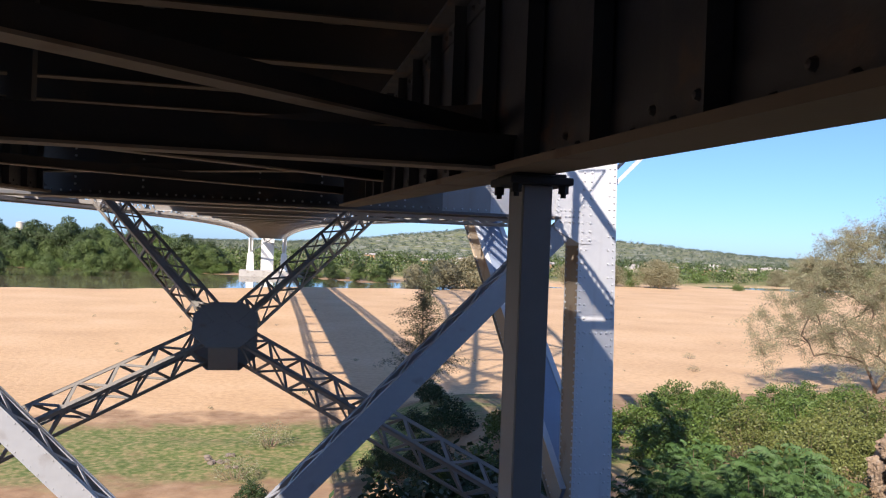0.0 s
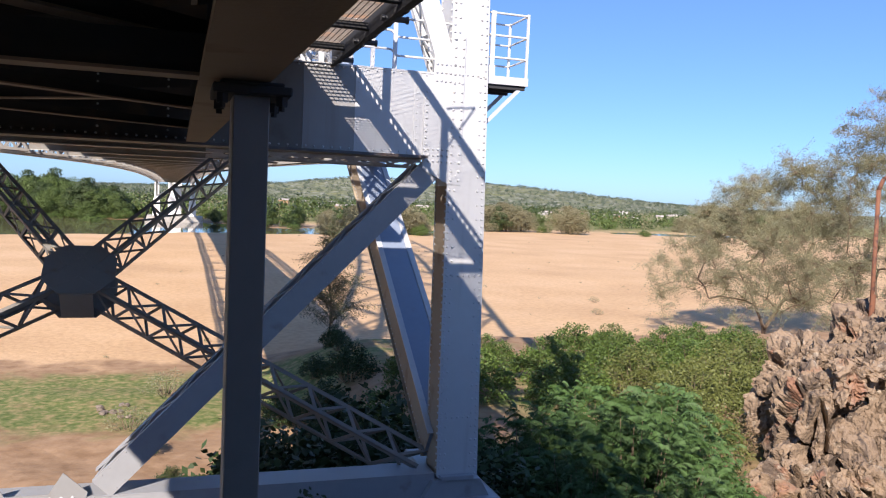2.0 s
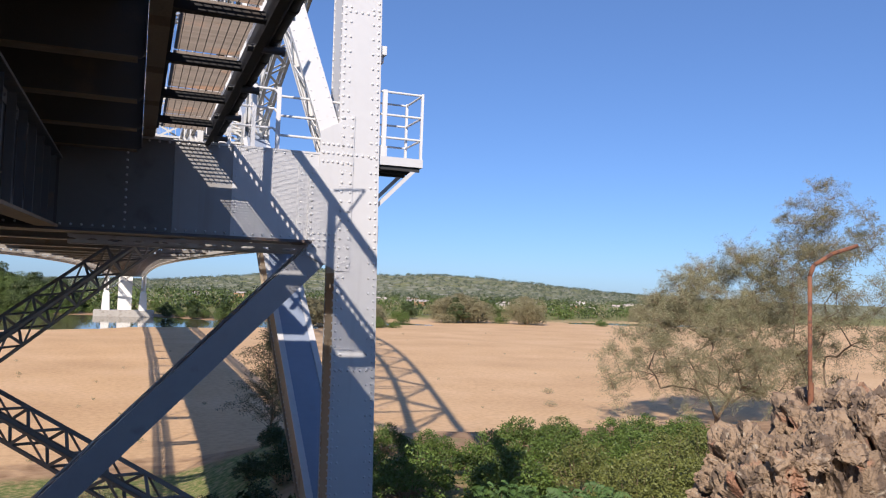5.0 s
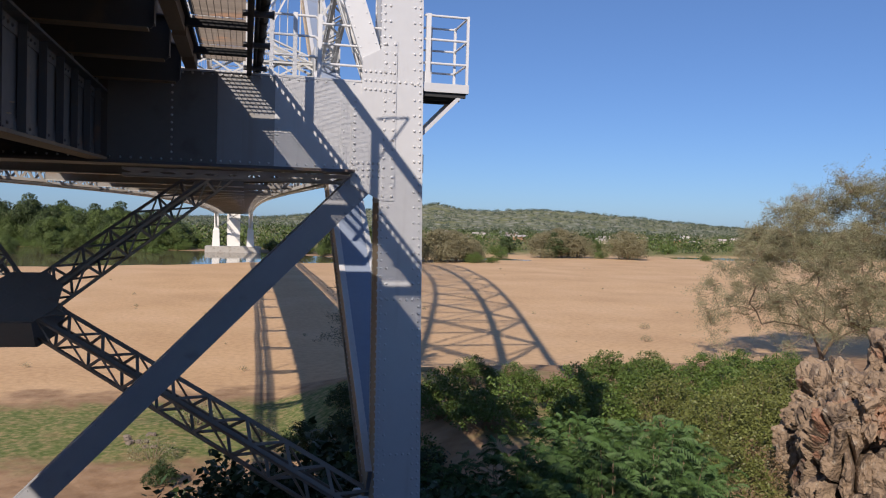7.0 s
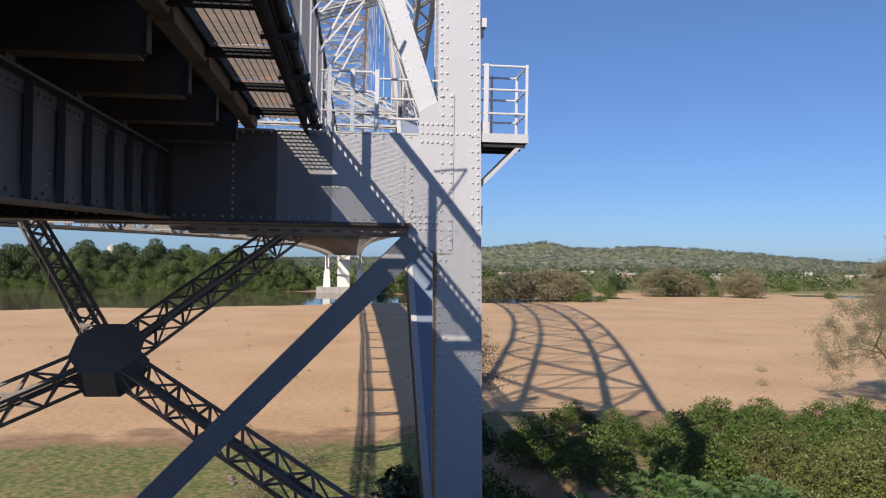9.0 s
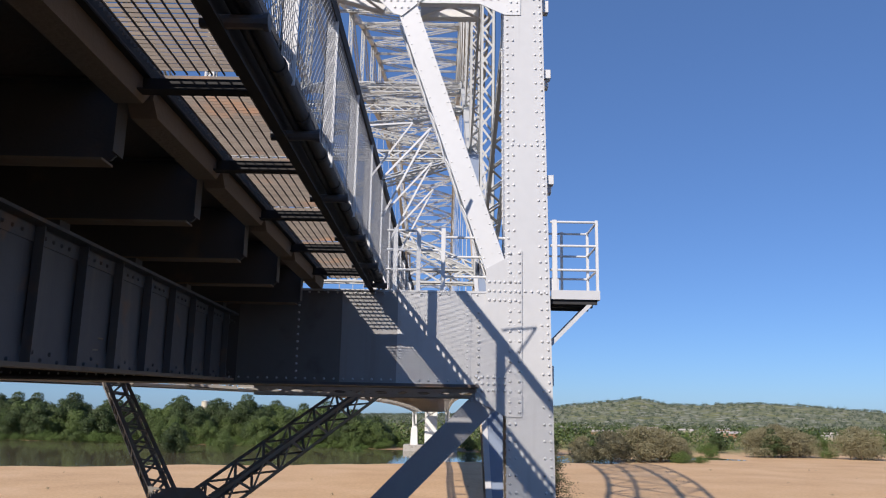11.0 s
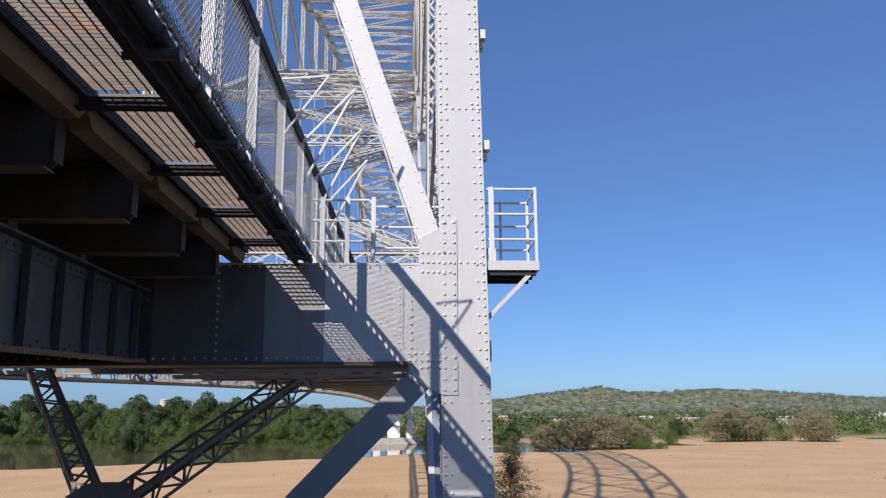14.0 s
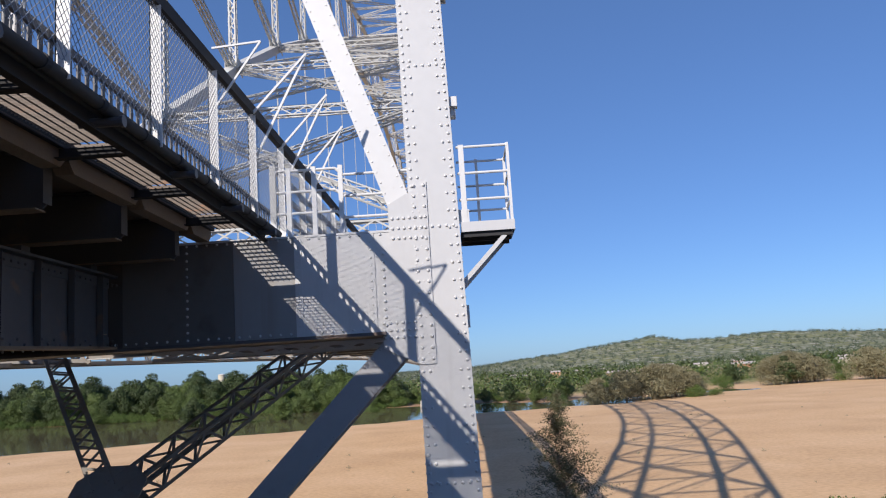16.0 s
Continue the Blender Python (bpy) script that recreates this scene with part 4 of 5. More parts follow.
for y in mesh_y:
    y -= 0.15
    y1 = min(y + BAY, YF)
    s = Solid()
    zg = 16.0
    # bar grating: thin bars along the footway, deeper upright slats across them
    n = 8
    for i in range(n + 1):
        xx = WX0 + 0.04 + i * (WX1 - WX0 - 0.08) / n
        s.block((xx - 0.0025, y + 0.05, zg), (xx + 0.0025, y1 - 0.02, zg + 0.012))
    panel = made("grating_panel", s, GRATE, walkway)
    yy = y + 0.06
    while yy < y1 - 0.04:
        part("slat", Solid().block((WX0 + 0.07, yy, zg + 0.0125), (WX1, yy + 0.005, zg + 0.033)), SLAT, panel)
        yy += 0.072 if y > YF - 2.6 else 0.052
s = Solid()
s.block((WX1 + 0.04, -6, 15.82), (WX1 + 0.055, YF, 16.06))
s.block((WX1 + 0.02, -6, 15.80), (WX1 + 0.09, YF, 15.82))
made("outer_angle", s, BLACK_STEEL, walkway)
s = Solid()
s.block((2.456, -6, 15.99), (2.50, YF, 16.07))
made("inner_angle", s, BLACK_STEEL, walkway)
# perforated toe plate seen from below, with round holes between short uprights
s = Solid()
y = -4.0
while y < YF:
    s.block((3.27, y, 16.02), (3.282, y + 0.05, 16.19))
    y += 0.13
s.block((3.26, -6, 16.17), (3.29, YF, 16.23))
s.block((3.26, -6, 15.96), (3.29, YF, 16.03))
made("toe_rail", s, DARK_STEEL, walkway)
for x, z, r in ((3.35, 15.925, 0.048), (3.285, 15.90, 0.024)):
    s = Solid()
    s.rod((x, -6, z), (x, YF + 0.2, z), r, 14)
    p = made("service_pipe", s, BLACK_STEEL, walkway, smooth=True)
for i in range(24):
    y = -6 + 0.8 * i
    made("pipe_coupling", Solid().rod((3.35, y, 15.925), (3.35, y + 0.06, 15.925), 0.057, 14), BLACK_STEEL, walkway)

fence = thing("mesh_fence", (3.42, 5.0, 15.95), "pale steel posts with chain mesh and a dark top rail", "fence")
FX = 3.36


def rail_z(y):
    return 17.24 + 0.016 * (y - 9)


s = Solid()
s.beam((FX, -6, rail_z(-6)), (FX, 24, rail_z(24)), 0.08, 0.13)
made("top_rail", s, BLACK_STEEL, fence, "dark flat top rail")
for i in range(-5, 13):
    y = 7.07 + 1.625 * (i - 2)
    s = Solid()
    top = rail_z(y) - 0.06
    s.block((FX - 0.05, y - 0.008, 15.9), (FX + 0.05, y + 0.004, top))
    s.block((FX - 0.05, y - 0.008, 15.9), (FX - 0.04, y + 0.06, top))
    made("fence_post", s, WHITE_STEEL, fence)
s = Solid()
cell = 0.062
z0, z1 = 16.0, 17.14
n = int((z1 - z0) / cell)
y = -3.0
while y < 22:
    for sg in (-1, 1):
        a, b = (y, z0), (y + (z1 - z0), z1)
        if sg < 0:
            a, b = (y, z1), (y + (z1 - z0), z0)
        s.beam((FX + 0.03, a[0], a[1]), (FX + 0.03, b[0], b[1]), 0.0045, 0.0045, (1, 0, 0))
    y += cell * 1.25
tagged(made("wire_mesh", s, WIRE, fence), kind="stuff")
for yp in (12.14, 13.75, 15.37):
    for y1, zz in ((yp - 0.25, 17.2), (yp - 0.15, 16.62)):
        made("outrigger_stay", Solid().beam((FX, y1, zz), (4.05, yp, 18.08), 0.028, 0.028, (0, 1, 0)), WHITE_STEEL, fence, "white angle-iron stay")
for za, zb in ((17.45, 17.5), (16.75, 17.5)):
    made("outrigger_stay", Solid().beam((FX, 10.32, za), (3.88, 10.34, zb), 0.02, 0.02, (0, 1, 0)), WHITE_STEEL, fence, "white angle-iron stay")
# handrail on the floor beam beside the post
rail = thing("landing_rail", (4.2, YF + 0.1, ZT), "pale tubular handrail on the end floor beam", "handrail")
for x in (3.53, 3.89, 4.27):
    s = Solid()
    s.beam((x, YF + 0.12, ZT), (x, YF + 0.12, ZT + 1.0), 0.065, 0.05, (0, 1, 0))
    made("post", s, WHITE_STEEL, rail)
for zz in (0.34, 0.65, 0.96):
    s = Solid()
    s.rod((3.35, YF + 0.12, ZT + zz), (4.2, YF + 0.12, ZT + zz), 0.02)
    s.rod((4.2, YF + 0.12, ZT + zz), (4.3, YF + 0.12, ZT + zz - 0.1), 0.02)
    s.rod((4.3, YF + 0.12, ZT + zz - 0.1), (5.3, YF + 0.12, ZT + zz - 0.1), 0.02)
    made("rail", s, WHITE_STEEL, rail)

# inspection platform on the outer side of the post
plat = thing("inspection_platform", (6.3, YF + 0.3, 15.8), "small railed steel platform bracketed off the bridge post", "platform")
px0, px1, py0, py1, pz = 5.925, 6.67, YF + 0.05, YF + 0.95, 15.78
s = Solid()
s.block((px0, py0, pz), (px1, py1, pz + 0.03))
s.block((px0, py0 - 0.01, pz - 0.02), (px1 + 0.01, py0, pz + 0.12))
s.block((px1, py0, pz - 0.02), (px1 + 0.012, py1, pz + 0.12))
made("floor_plate", s, STEEL, plat)
for yy in (py0 + 0.06, (py0 + py1) / 2, py1 - 0.06):
    made("floor_bearer", Solid().block((px0, yy - 0.03, pz - 0.09), (px1 - 0.03, yy + 0.03, pz - 0.001)), BLACK_STEEL, plat)
for yy in (py0 + 0.06, py1 - 0.06):
    s = Solid()
    s.beam((px0 - 0.07, yy, 15.0), (px1 - 0.13, yy, pz - 0.08), 0.06, 0.05, (0, 1, 0))
    made("strut", s, STEEL, plat)
for x, y in ((px0 + 0.07, py0 + 0.03), (px1 - 0.02, py0 + 0.03), (px1 - 0.02, py1 - 0.03), (px0 + 0.3, py1 - 0.03)):
    s = Solid()
    wide = x < 6.2 and y < YF + 0.3
    s.beam((x, y, pz), (x, y, pz + 1.23), 0.075 if wide else 0.04, 0.05 if wide else 0.04, (0, 1, 0))
    if wide:
        s.block((x - 0.09, y - 0.02, pz + 0.12), (x + 0.06, y + 0.05, pz + 0.30))
    made("rail_post", s, WHITE_STEEL, plat)
for zz in (0.44, 0.82, 1.20):
    s = Solid()
    s.rod((px0, py0 + 0.03, pz + zz), (px1 - 0.02, py0 + 0.03, pz + zz), 0.02)
    s.rod((px1 - 0.02, py0 + 0.03, pz + zz), (px1 - 0.02, py1 - 0.03, pz + zz), 0.018)
    s.rod((px1 - 0.02, py1 - 0.03, pz + zz), (px0, py1 - 0.03, pz + zz), 0.018)
    made("rail", s, WHITE_STEEL, plat)
for zz in (17.58, 19.36, 21.1):
    xo = XC + post_out(zz) - 0.006
    s = Solid()
    s.block((xo, YF + 0.05, zz), (xo + 0.12, YF + 0.2, zz + 0.15))
    s.block((xo, YF + 0.12, zz - 0.12), (xo + 0.09, YF + 0.3, zz))
    tagged(part("junction_box", s, WHITE_STEEL, bevel=0.006), "small white junction box bolted to the bridge post", "junction box", "post boxes")
s = Solid()
s.block((5.90, YF + 0.1, 14.45), (5.97, YF + 0.35, 14.75))
made("lower_bracket", s, STEEL, plat)

# ---- plants ----
def leaf_material(name, base, island=0.5, rough=0.55, tint=(0.25, 0.22, 0.08)):
    return material(name, base, rough, 0.0, [(tint, 0.8, 0.6, 0.75, 0.35)], 0.6, 0.35, island=island, rand=0.2, spec=0.35)


LEAF = leaf_material("fresh_green_leaves", (0.08, 0.125, 0.025))
OLIVE_LEAF = leaf_material("olive_green_leaves", (0.12, 0.135, 0.035), tint=(0.22, 0.16, 0.07))
TWIG_LEAF = leaf_material("brown_withered_leaves", (0.20, 0.135, 0.07), tint=(0.14, 0.15, 0.05))
FERN = leaf_material("green_feathery_leaves", (0.06, 0.115, 0.03), 0.5, 0.65, tint=(0.13, 0.2, 0.06))
# Green darkened so that the leaf colour itself holds the deck's shade.
DARK_LEAF = leaf_material("shade_darkened_leaves", (0.03, 0.055, 0.016))
DRY_LEAF = leaf_material("grey_green_thorn_leaves", (0.215, 0.205, 0.115), 0.3, tint=(0.33, 0.27, 0.16))
SAPLING_LEAF = leaf_material("dusty_olive_sapling_leaves", (0.085, 0.09, 0.042), 0.3, tint=(0.2, 0.16, 0.08))
# Greyed green puts distance haze into the leaf colour.
HILL_LEAF = leaf_material("hazy_hill_scrub_leaves", (0.085, 0.105, 0.07), 0.3, tint=(0.18, 0.17, 0.11))
FAR_DARK = leaf_material("dark_riverside_leaves", (0.045, 0.068, 0.02), 0.15)
FAR_LEAF = leaf_material("riverside_tree_leaves", (0.08, 0.115, 0.028), 0.15, tint=(0.13, 0.13, 0.04))
FAR_DRY = leaf_material("dry_riverside_leaves", (0.20, 0.18, 0.10), 0.08, tint=(0.22, 0.19, 0.11))
BARK = material("brown_bark", (0.17, 0.115, 0.075), 0.9, 0.0, [((0.10, 0.065, 0.04), 6, 0.5, 0.65)], 3.0, 0.3, 0.5, 18)
TWIG = material("dry_twig", (0.24, 0.17, 0.11), 0.9, 0.0, (), 3.0, 0.3)
rng = np.random.default_rng(7)


def leaves(centres, per, spread, size, aspect=0.5, flat=0.35, droop=0.0, seed=1):
    """Small folded leaves scattered round clump centres, as one Solid."""
    r = np.random.default_rng(seed)
    c = np.repeat(np.asarray(centres, float), per, axis=0)
    n = len(c)
    p = c + r.normal(0, 1, (n, 3)) * np.asarray(spread) * 0.6
    d = r.normal(0, 1, (n, 3))
    d[:, 2] = d[:, 2] * flat - droop
    d /= np.linalg.norm(d, axis=1)[:, None]
    u = np.cross(d, r.normal(0, 1, (n, 3)))
    u /= np.linalg.norm(u, axis=1)[:, None]
    ln = size * r.uniform(0.6, 1.4, n)[:, None]
    w = ln * aspect
    v = np.stack([p - d * ln / 2, p + u * w / 2, p + d * ln / 2, p - u * w / 2], axis=1).reshape(-1, 3)
    f = np.arange(4 * n).reshape(-1, 4)
    s = Solid()
    s.v, s.f = [tuple(q) for q in v.tolist()], [tuple(q) for q in f.tolist()]
    return s


def limb_tree(seed, height, spread, trunks=1, lean=0.3, levels=4, base_r=0.22, split=0.32, up=0.55, first=1.0):
    """Tapered trunk and limbs grown by forking; returns the Solid and the twig ends."""
    r = random.Random(seed)
    s, ends = Solid(), []

    def grow(p, d, ln, rad, level):
        q = p
        steps = 3
        for i in range(steps):
            d = (d + Vector((r.uniform(-1, 1), r.uniform(-1, 1), r.uniform(-0.3, 0.6))) * 0.2).normalized()
            q2 = q + d * (ln / steps)
            s.rod(q, q2, rad * (1 - 0.25 * i / steps), 7 if level < 2 else 5, rad * (1 - 0.25 * (i + 1) / steps))
            q = q2
            if level >= (1 if first < 1 else 2):
                ends.append(q.copy())
        if level >= levels:
            ends.append(q.copy())
            return
        for k in range(3 if level else 3):
            a = r.uniform(0, math.tau)
            side = Vector((math.cos(a), math.sin(a), r.uniform(-0.25, 0.5)))
            nd = (d * up + side * spread).normalized()
            grow(q, nd, ln * r.uniform(0.55, 0.85) / (first if level == 0 else 1), rad * 0.62, level + 1)

    for k in range(trunks):
        a = k * math.tau / max(trunks, 1) + r.uniform(0, 1)
        grow(Vector((math.cos(a) * 0.1 * (trunks - 1), math.sin(a) * 0.1 * (trunks - 1), -0.3)), Vector((math.cos(a) * lean, math.sin(a) * lean, 1)).normalized(), height * split * first, base_r, 0)
    return s, ends


def put(ob, x, y, turn=0.0, scale=1.0, sink=0.0, z=None):
    ob.location = (x, y, (ground_z(x, y) if z is None else z) - sink)
    ob.rotation_euler = (0, 0, turn)
    ob.scale = (scale, scale, scale)
    return ob


def plant(name, solid, ends, leaf, label, category, per, spread, size, aspect=0.5, seed=1, droop=0.0, group="", bark=None):
    t = new(name)
    t.empty_display_size = 0.3
    tagged(t, label, category, group)
    part("trunk" if category == "tree" else "stem", solid, bark or BARK, t)
    part("crown", leaves([tuple(e) for e in ends], per, spread, size, aspect, 0.4, droop, seed), leaf, t)
    return t


def another(ob, x, y, turn, scale, sink=0.0):
    m = Matrix.Translation((x, y, ground_z(x, y) - sink)) @ Matrix.Rotation(turn, 4, "Z")
    c = copy_thing(ob, m)
    c.scale = (scale, scale, scale)
    return c


# thorn trees on the bank: a low fork, twisted limbs that reach out to separate sprays of fine leaves
def thorn_tree(seed, label, envelope, count, lean):
    """envelope(a, u): reach from the middle towards angle a at height share u, and the spray's height."""
    r = random.Random(seed)
    nodes = [(Vector((0, 0, -0.4)), -1), (Vector((0.1, 0, 0.9)), 0)]
    for side in (-1, 1):
        p = Vector((0.1, 0, 0.9))
        last = 1
        d = Vector((lean[0] if side < 0 else lean[1], r.uniform(-0.2, 0.2), 1.0)).normalized()
        for k in range(5):
            d = (d + Vector((r.uniform(-0.35, 0.35), r.uniform(-0.35, 0.35), r.uniform(-0.1, 0.25)))).normalized()
            p = p + d * 1.35
            nodes.append((p.copy(), last))
            last = len(nodes) - 1
    sprays = []
    for k in range(count):
        a, u = r.uniform(0, math.tau), r.random()
        reach, z = envelope(a, u)
        m = r.random() ** 0.45
        sprays.append(Vector((math.cos(a) * reach * m, math.sin(a) * reach * m, z * (1 - 0.22 * m * m))))
    sprays.sort(key=lambda q: (q - Vector((0, 0, 3))).length)
    for q in sprays:
        best = min(range(1, len(nodes)), key=lambda i: (nodes[i][0] - q).length + 0.55 * max(0, nodes[i][0].z - q.z) + 0.12 * nodes[i][0].length)
        p, last = nodes[best][0], best
        n = max(2, int((q - p).length / 1.1))
        sag = Vector((0, 0, (q - p).length * 0.10))
        for k in range(1, n + 1):
            u = k / n
            j = Vector((r.uniform(-1, 1), r.uniform(-1, 1), r.uniform(-1, 1))) * (0.16 if k < n else 0)
            nodes.append((p.lerp(q, u) + sag * math.sin(math.pi * u) + j, last))
            last = len(nodes) - 1
    load = [0.0] * len(nodes)
    for i in range(len(nodes) - 1, 0, -1):
        load[i] = max(load[i], 1.0)
        load[nodes[i][1]] += load[i] * 0.96
    wide = lambda i: 0.017 * max(1.0, load[i]) ** 0.65
    limbs, twigs = Solid(), Solid()
    for i in range(1, len(nodes)):
        j = nodes[i][1]
        limbs.rod(nodes[j][0], nodes[i][0], min(wide(j), wide(i) * 1.5), 7 if load[i] > 20 else 5, wide(i))
    rr = np.random.default_rng(seed)
    pts = []
    for q in sprays:
        size = r.uniform(0.9, 2.1)
        droop = 0.5 if q.z < 8 else 0.15
        for k in range(16):
            a = r.uniform(0, math.tau)
            d = Vector((math.cos(a), math.sin(a), r.uniform(-0.6, 1.5) - droop)).normalized()
            e = q + d * size * r.uniform(0.5, 1.25)
            mid = q.lerp(e, 0.5) + Vector((0, 0, 0.12))
            twigs.rod(q, mid, 0.014, 3, 0.009)
            twigs.rod(mid, e, 0.009, 3, 0.004)
            tip = e - Vector((0, 0, r.uniform(0.1, 0.9) * (0.4 + droop)))
            twigs.rod(e, tip, 0.005, 3, 0.003)
            pts += [tuple(q.lerp(e, u)) for u in (0.35, 0.55, 0.75, 0.9, 1.0)] + [tuple(e.lerp(tip, u)) for u in (0.5, 1.0)]
    t = new("thorn_tree")
    tagged(t, label, "tree", "thorn trees on the bank")
    part("trunk", limbs, BARK, t)
    tagged(part("twig", twigs, TWIG, t), kind="stuff")
    part("crown", leaves(pts, 7, (0.34, 0.34, 0.28), 0.15, 0.34, 0.7, 0.1, seed), DRY_LEAF, t)
    return t


def broad_crown(a, u):
    """Wide low skirt towards the river's upstream side, two uneven peaks."""
    side = math.cos(a)
    reach = (8.5 + 4.5 * abs(side)) * (1.0 if u < 0.45 else 1.25 - 0.75 * u)
    peak = 20.5 if side > -0.15 else 17.5
    return reach, 3.2 + (peak - 3.2) * u


def tall_crown(a, u):
    return (5.5 + 3.0 * math.sin(a) ** 2) * (1.1 - 0.55 * u), 6.0 + 17.5 * u


put(thorn_tree(11, "sparse olive thorn tree with spreading twisted limbs", broad_crown, 290, (-0.35, 0.75)), 59.3, 69.3, 0.0, 1.0, 0.1)
put(thorn_tree(23, "tall feathery thorn tree behind the rocks", tall_crown, 130, (-0.5, 0.3)), 64.5, 60.5, 0.6, 1.0, 0.2)


def shrub(name, seed, radius, height, leaf, label, size, aspect, per, clumps, fronds=False, category="bush"):
    r = random.Random(seed)
    s, ends = Solid(), []
    for k in range(clumps):
        a, m = r.uniform(0, math.tau), math.sqrt(r.random())
        q = Vector((math.cos(a) * radius * m, math.sin(a) * radius * m, height * (0.35 + 0.65 * (1 - m * m)) * r.uniform(0.35, 1.0)))
        if k % 4 == 0:
            s.rod((q.x * 0.2, q.y * 0.2, -0.2), q, 0.03, 5, 0.008)
        ends.append(q)
    t = new(name)
    tagged(t, label, category, "bank shrubs")
    tagged(part("stem", s, TWIG, t), kind="stuff")
    if fronds:
        f = Solid()
        for q in ends:
            for j in range(per):
                a, tilt = r.uniform(0, math.tau), r.uniform(-0.1, 1.3)
                d = Vector((math.cos(a), math.sin(a), tilt)).normalized()
                side = Matrix.Rotation(r.uniform(-1.2, 1.2), 3, d) @ d.cross(Vector((0, 0, 1))).normalized()
                ln = size * r.uniform(0.6, 1.3)
                o = q + Vector((r.uniform(-1, 1), r.uniform(-1, 1), r.uniform(-0.6, 0.6))) * 0.25
                for i in range(9):
                    c = o + d * (ln * i / 9) - Vector((0, 0, 0.55 * ln * (i / 9) ** 2))
                    w = ln * 0.26 * (1 - 0.7 * abs(i - 3) / 6)
                    for sg in (-1, 1):
                        tip = c + side * (sg * w) + d * (w * 0.6) - Vector((0, 0, 0.06))
                        f.add([c, c + d * ln * 0.095, tip], [(0, 1, 2)])
        part("crown", f, leaf, t)
    else:
        part("crown", leaves([tuple(q) for q in ends], per, (0.32, 0.32, 0.22), size, aspect, 0.6, 0.0, seed), leaf, t)
    return t


fern = put(shrub("feathery_bush", 3, 2.5, 4.9, FERN, "dense green bush with feathery fronds", 0.40, 0.4, 6, 620, True), 10.6, 15.2, 0.3, 1.0, 0.3)
for x, y, t, sc in ((9.0, 17.2, 1.2, 0.95), (12.4, 17.0, 2.2, 0.95), (8.7, 14.0, 3.1, 0.75), (11.6, 19.6, 4.4, 0.95), (13.9, 19.8, 5.0, 0.85), (8.2, 20.2, 0.9, 0.85), (12.6, 14.2, 2.7, 0.6), (10.2, 12.6, 1.9, 0.6)):
    another(fern, x, y, t, sc, 0.3)
broad = put(shrub("leafy_bush", 5, 2.4, 3.0, LEAF, "bright green broad-leaved bush", 0.15, 0.62, 44, 190), 18.5, 33.5, 0.4, 0.85)
for x, y, t, sc in ((20, 39, 2.0, 0.82), (14.5, 35.5, 0.3, 0.8), (24.5, 39, 1.2, 0.85), (28.5, 38, 2.4, 0.8), (33, 41, 4.0, 0.8), (37, 45, 0.5, 0.7), (17, 48, 5.5, 0.6), (29.5, 42, 3.0, 0.82), (24.5, 45, 4.1, 0.78), (34, 46, 5.3, 0.78), (18.5, 44, 2.6, 0.66), (13.0, 39.5, 1.7, 0.82), (29, 48, 0.8, 0.66), (9.6, 34, 2.1, 0.9)):
    another(broad, x, y, t, sc)
olive = put(shrub("olive_bush", 6, 2.3, 2.9, OLIVE_LEAF, "olive-green small-leaved bush with reddish twigs", 0.12, 0.6, 46, 190), 21.5, 28.5, 0.4, 0.9)
for x, y, t, sc in ((24.0, 30.0, 1.2, 0.94), (22.0, 33.5, 2.7, 0.86), (18.6, 24.0, 3.9, 0.78), (27, 34, 5.0, 0.95), (26.0, 29.6, 0.6, 0.9), (30.5, 36, 3.3, 0.95)):
    another(olive, x, y, t, sc)
wither = put(shrub("withered_bush", 8, 1.5, 2.2, TWIG_LEAF, "brown half-withered bush with bare twigs", 0.09, 0.5, 22, 120), 20.2, 24.6, 0.4, 0.9)
another(wither, 17.4, 21.0, 1.5, 0.7)
shade = put(shrub("dark_bush", 9, 2.2, 3.0, DARK_LEAF, "green bush below the bridge, deck shade darkening its leaf colour", 0.16, 0.6, 38, 160), 6.4, 20.0, 0.2, 0.8)
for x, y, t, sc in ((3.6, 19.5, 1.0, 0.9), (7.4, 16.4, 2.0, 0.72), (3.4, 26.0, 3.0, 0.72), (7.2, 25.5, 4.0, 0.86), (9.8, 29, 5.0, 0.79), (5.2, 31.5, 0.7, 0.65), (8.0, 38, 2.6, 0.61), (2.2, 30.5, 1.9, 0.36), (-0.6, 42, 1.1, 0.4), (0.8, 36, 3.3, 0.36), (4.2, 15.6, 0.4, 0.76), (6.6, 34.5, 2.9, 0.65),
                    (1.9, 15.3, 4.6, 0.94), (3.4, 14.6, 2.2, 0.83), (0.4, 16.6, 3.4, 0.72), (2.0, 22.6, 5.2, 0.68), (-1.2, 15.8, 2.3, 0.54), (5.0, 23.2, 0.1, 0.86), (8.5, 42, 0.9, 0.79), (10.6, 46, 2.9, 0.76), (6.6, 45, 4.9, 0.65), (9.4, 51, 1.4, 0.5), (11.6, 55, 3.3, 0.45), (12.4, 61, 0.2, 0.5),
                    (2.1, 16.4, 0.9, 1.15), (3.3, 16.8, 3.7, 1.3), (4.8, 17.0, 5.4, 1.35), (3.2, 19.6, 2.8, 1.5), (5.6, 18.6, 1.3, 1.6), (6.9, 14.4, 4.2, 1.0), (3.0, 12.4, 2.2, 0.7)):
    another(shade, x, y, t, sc)
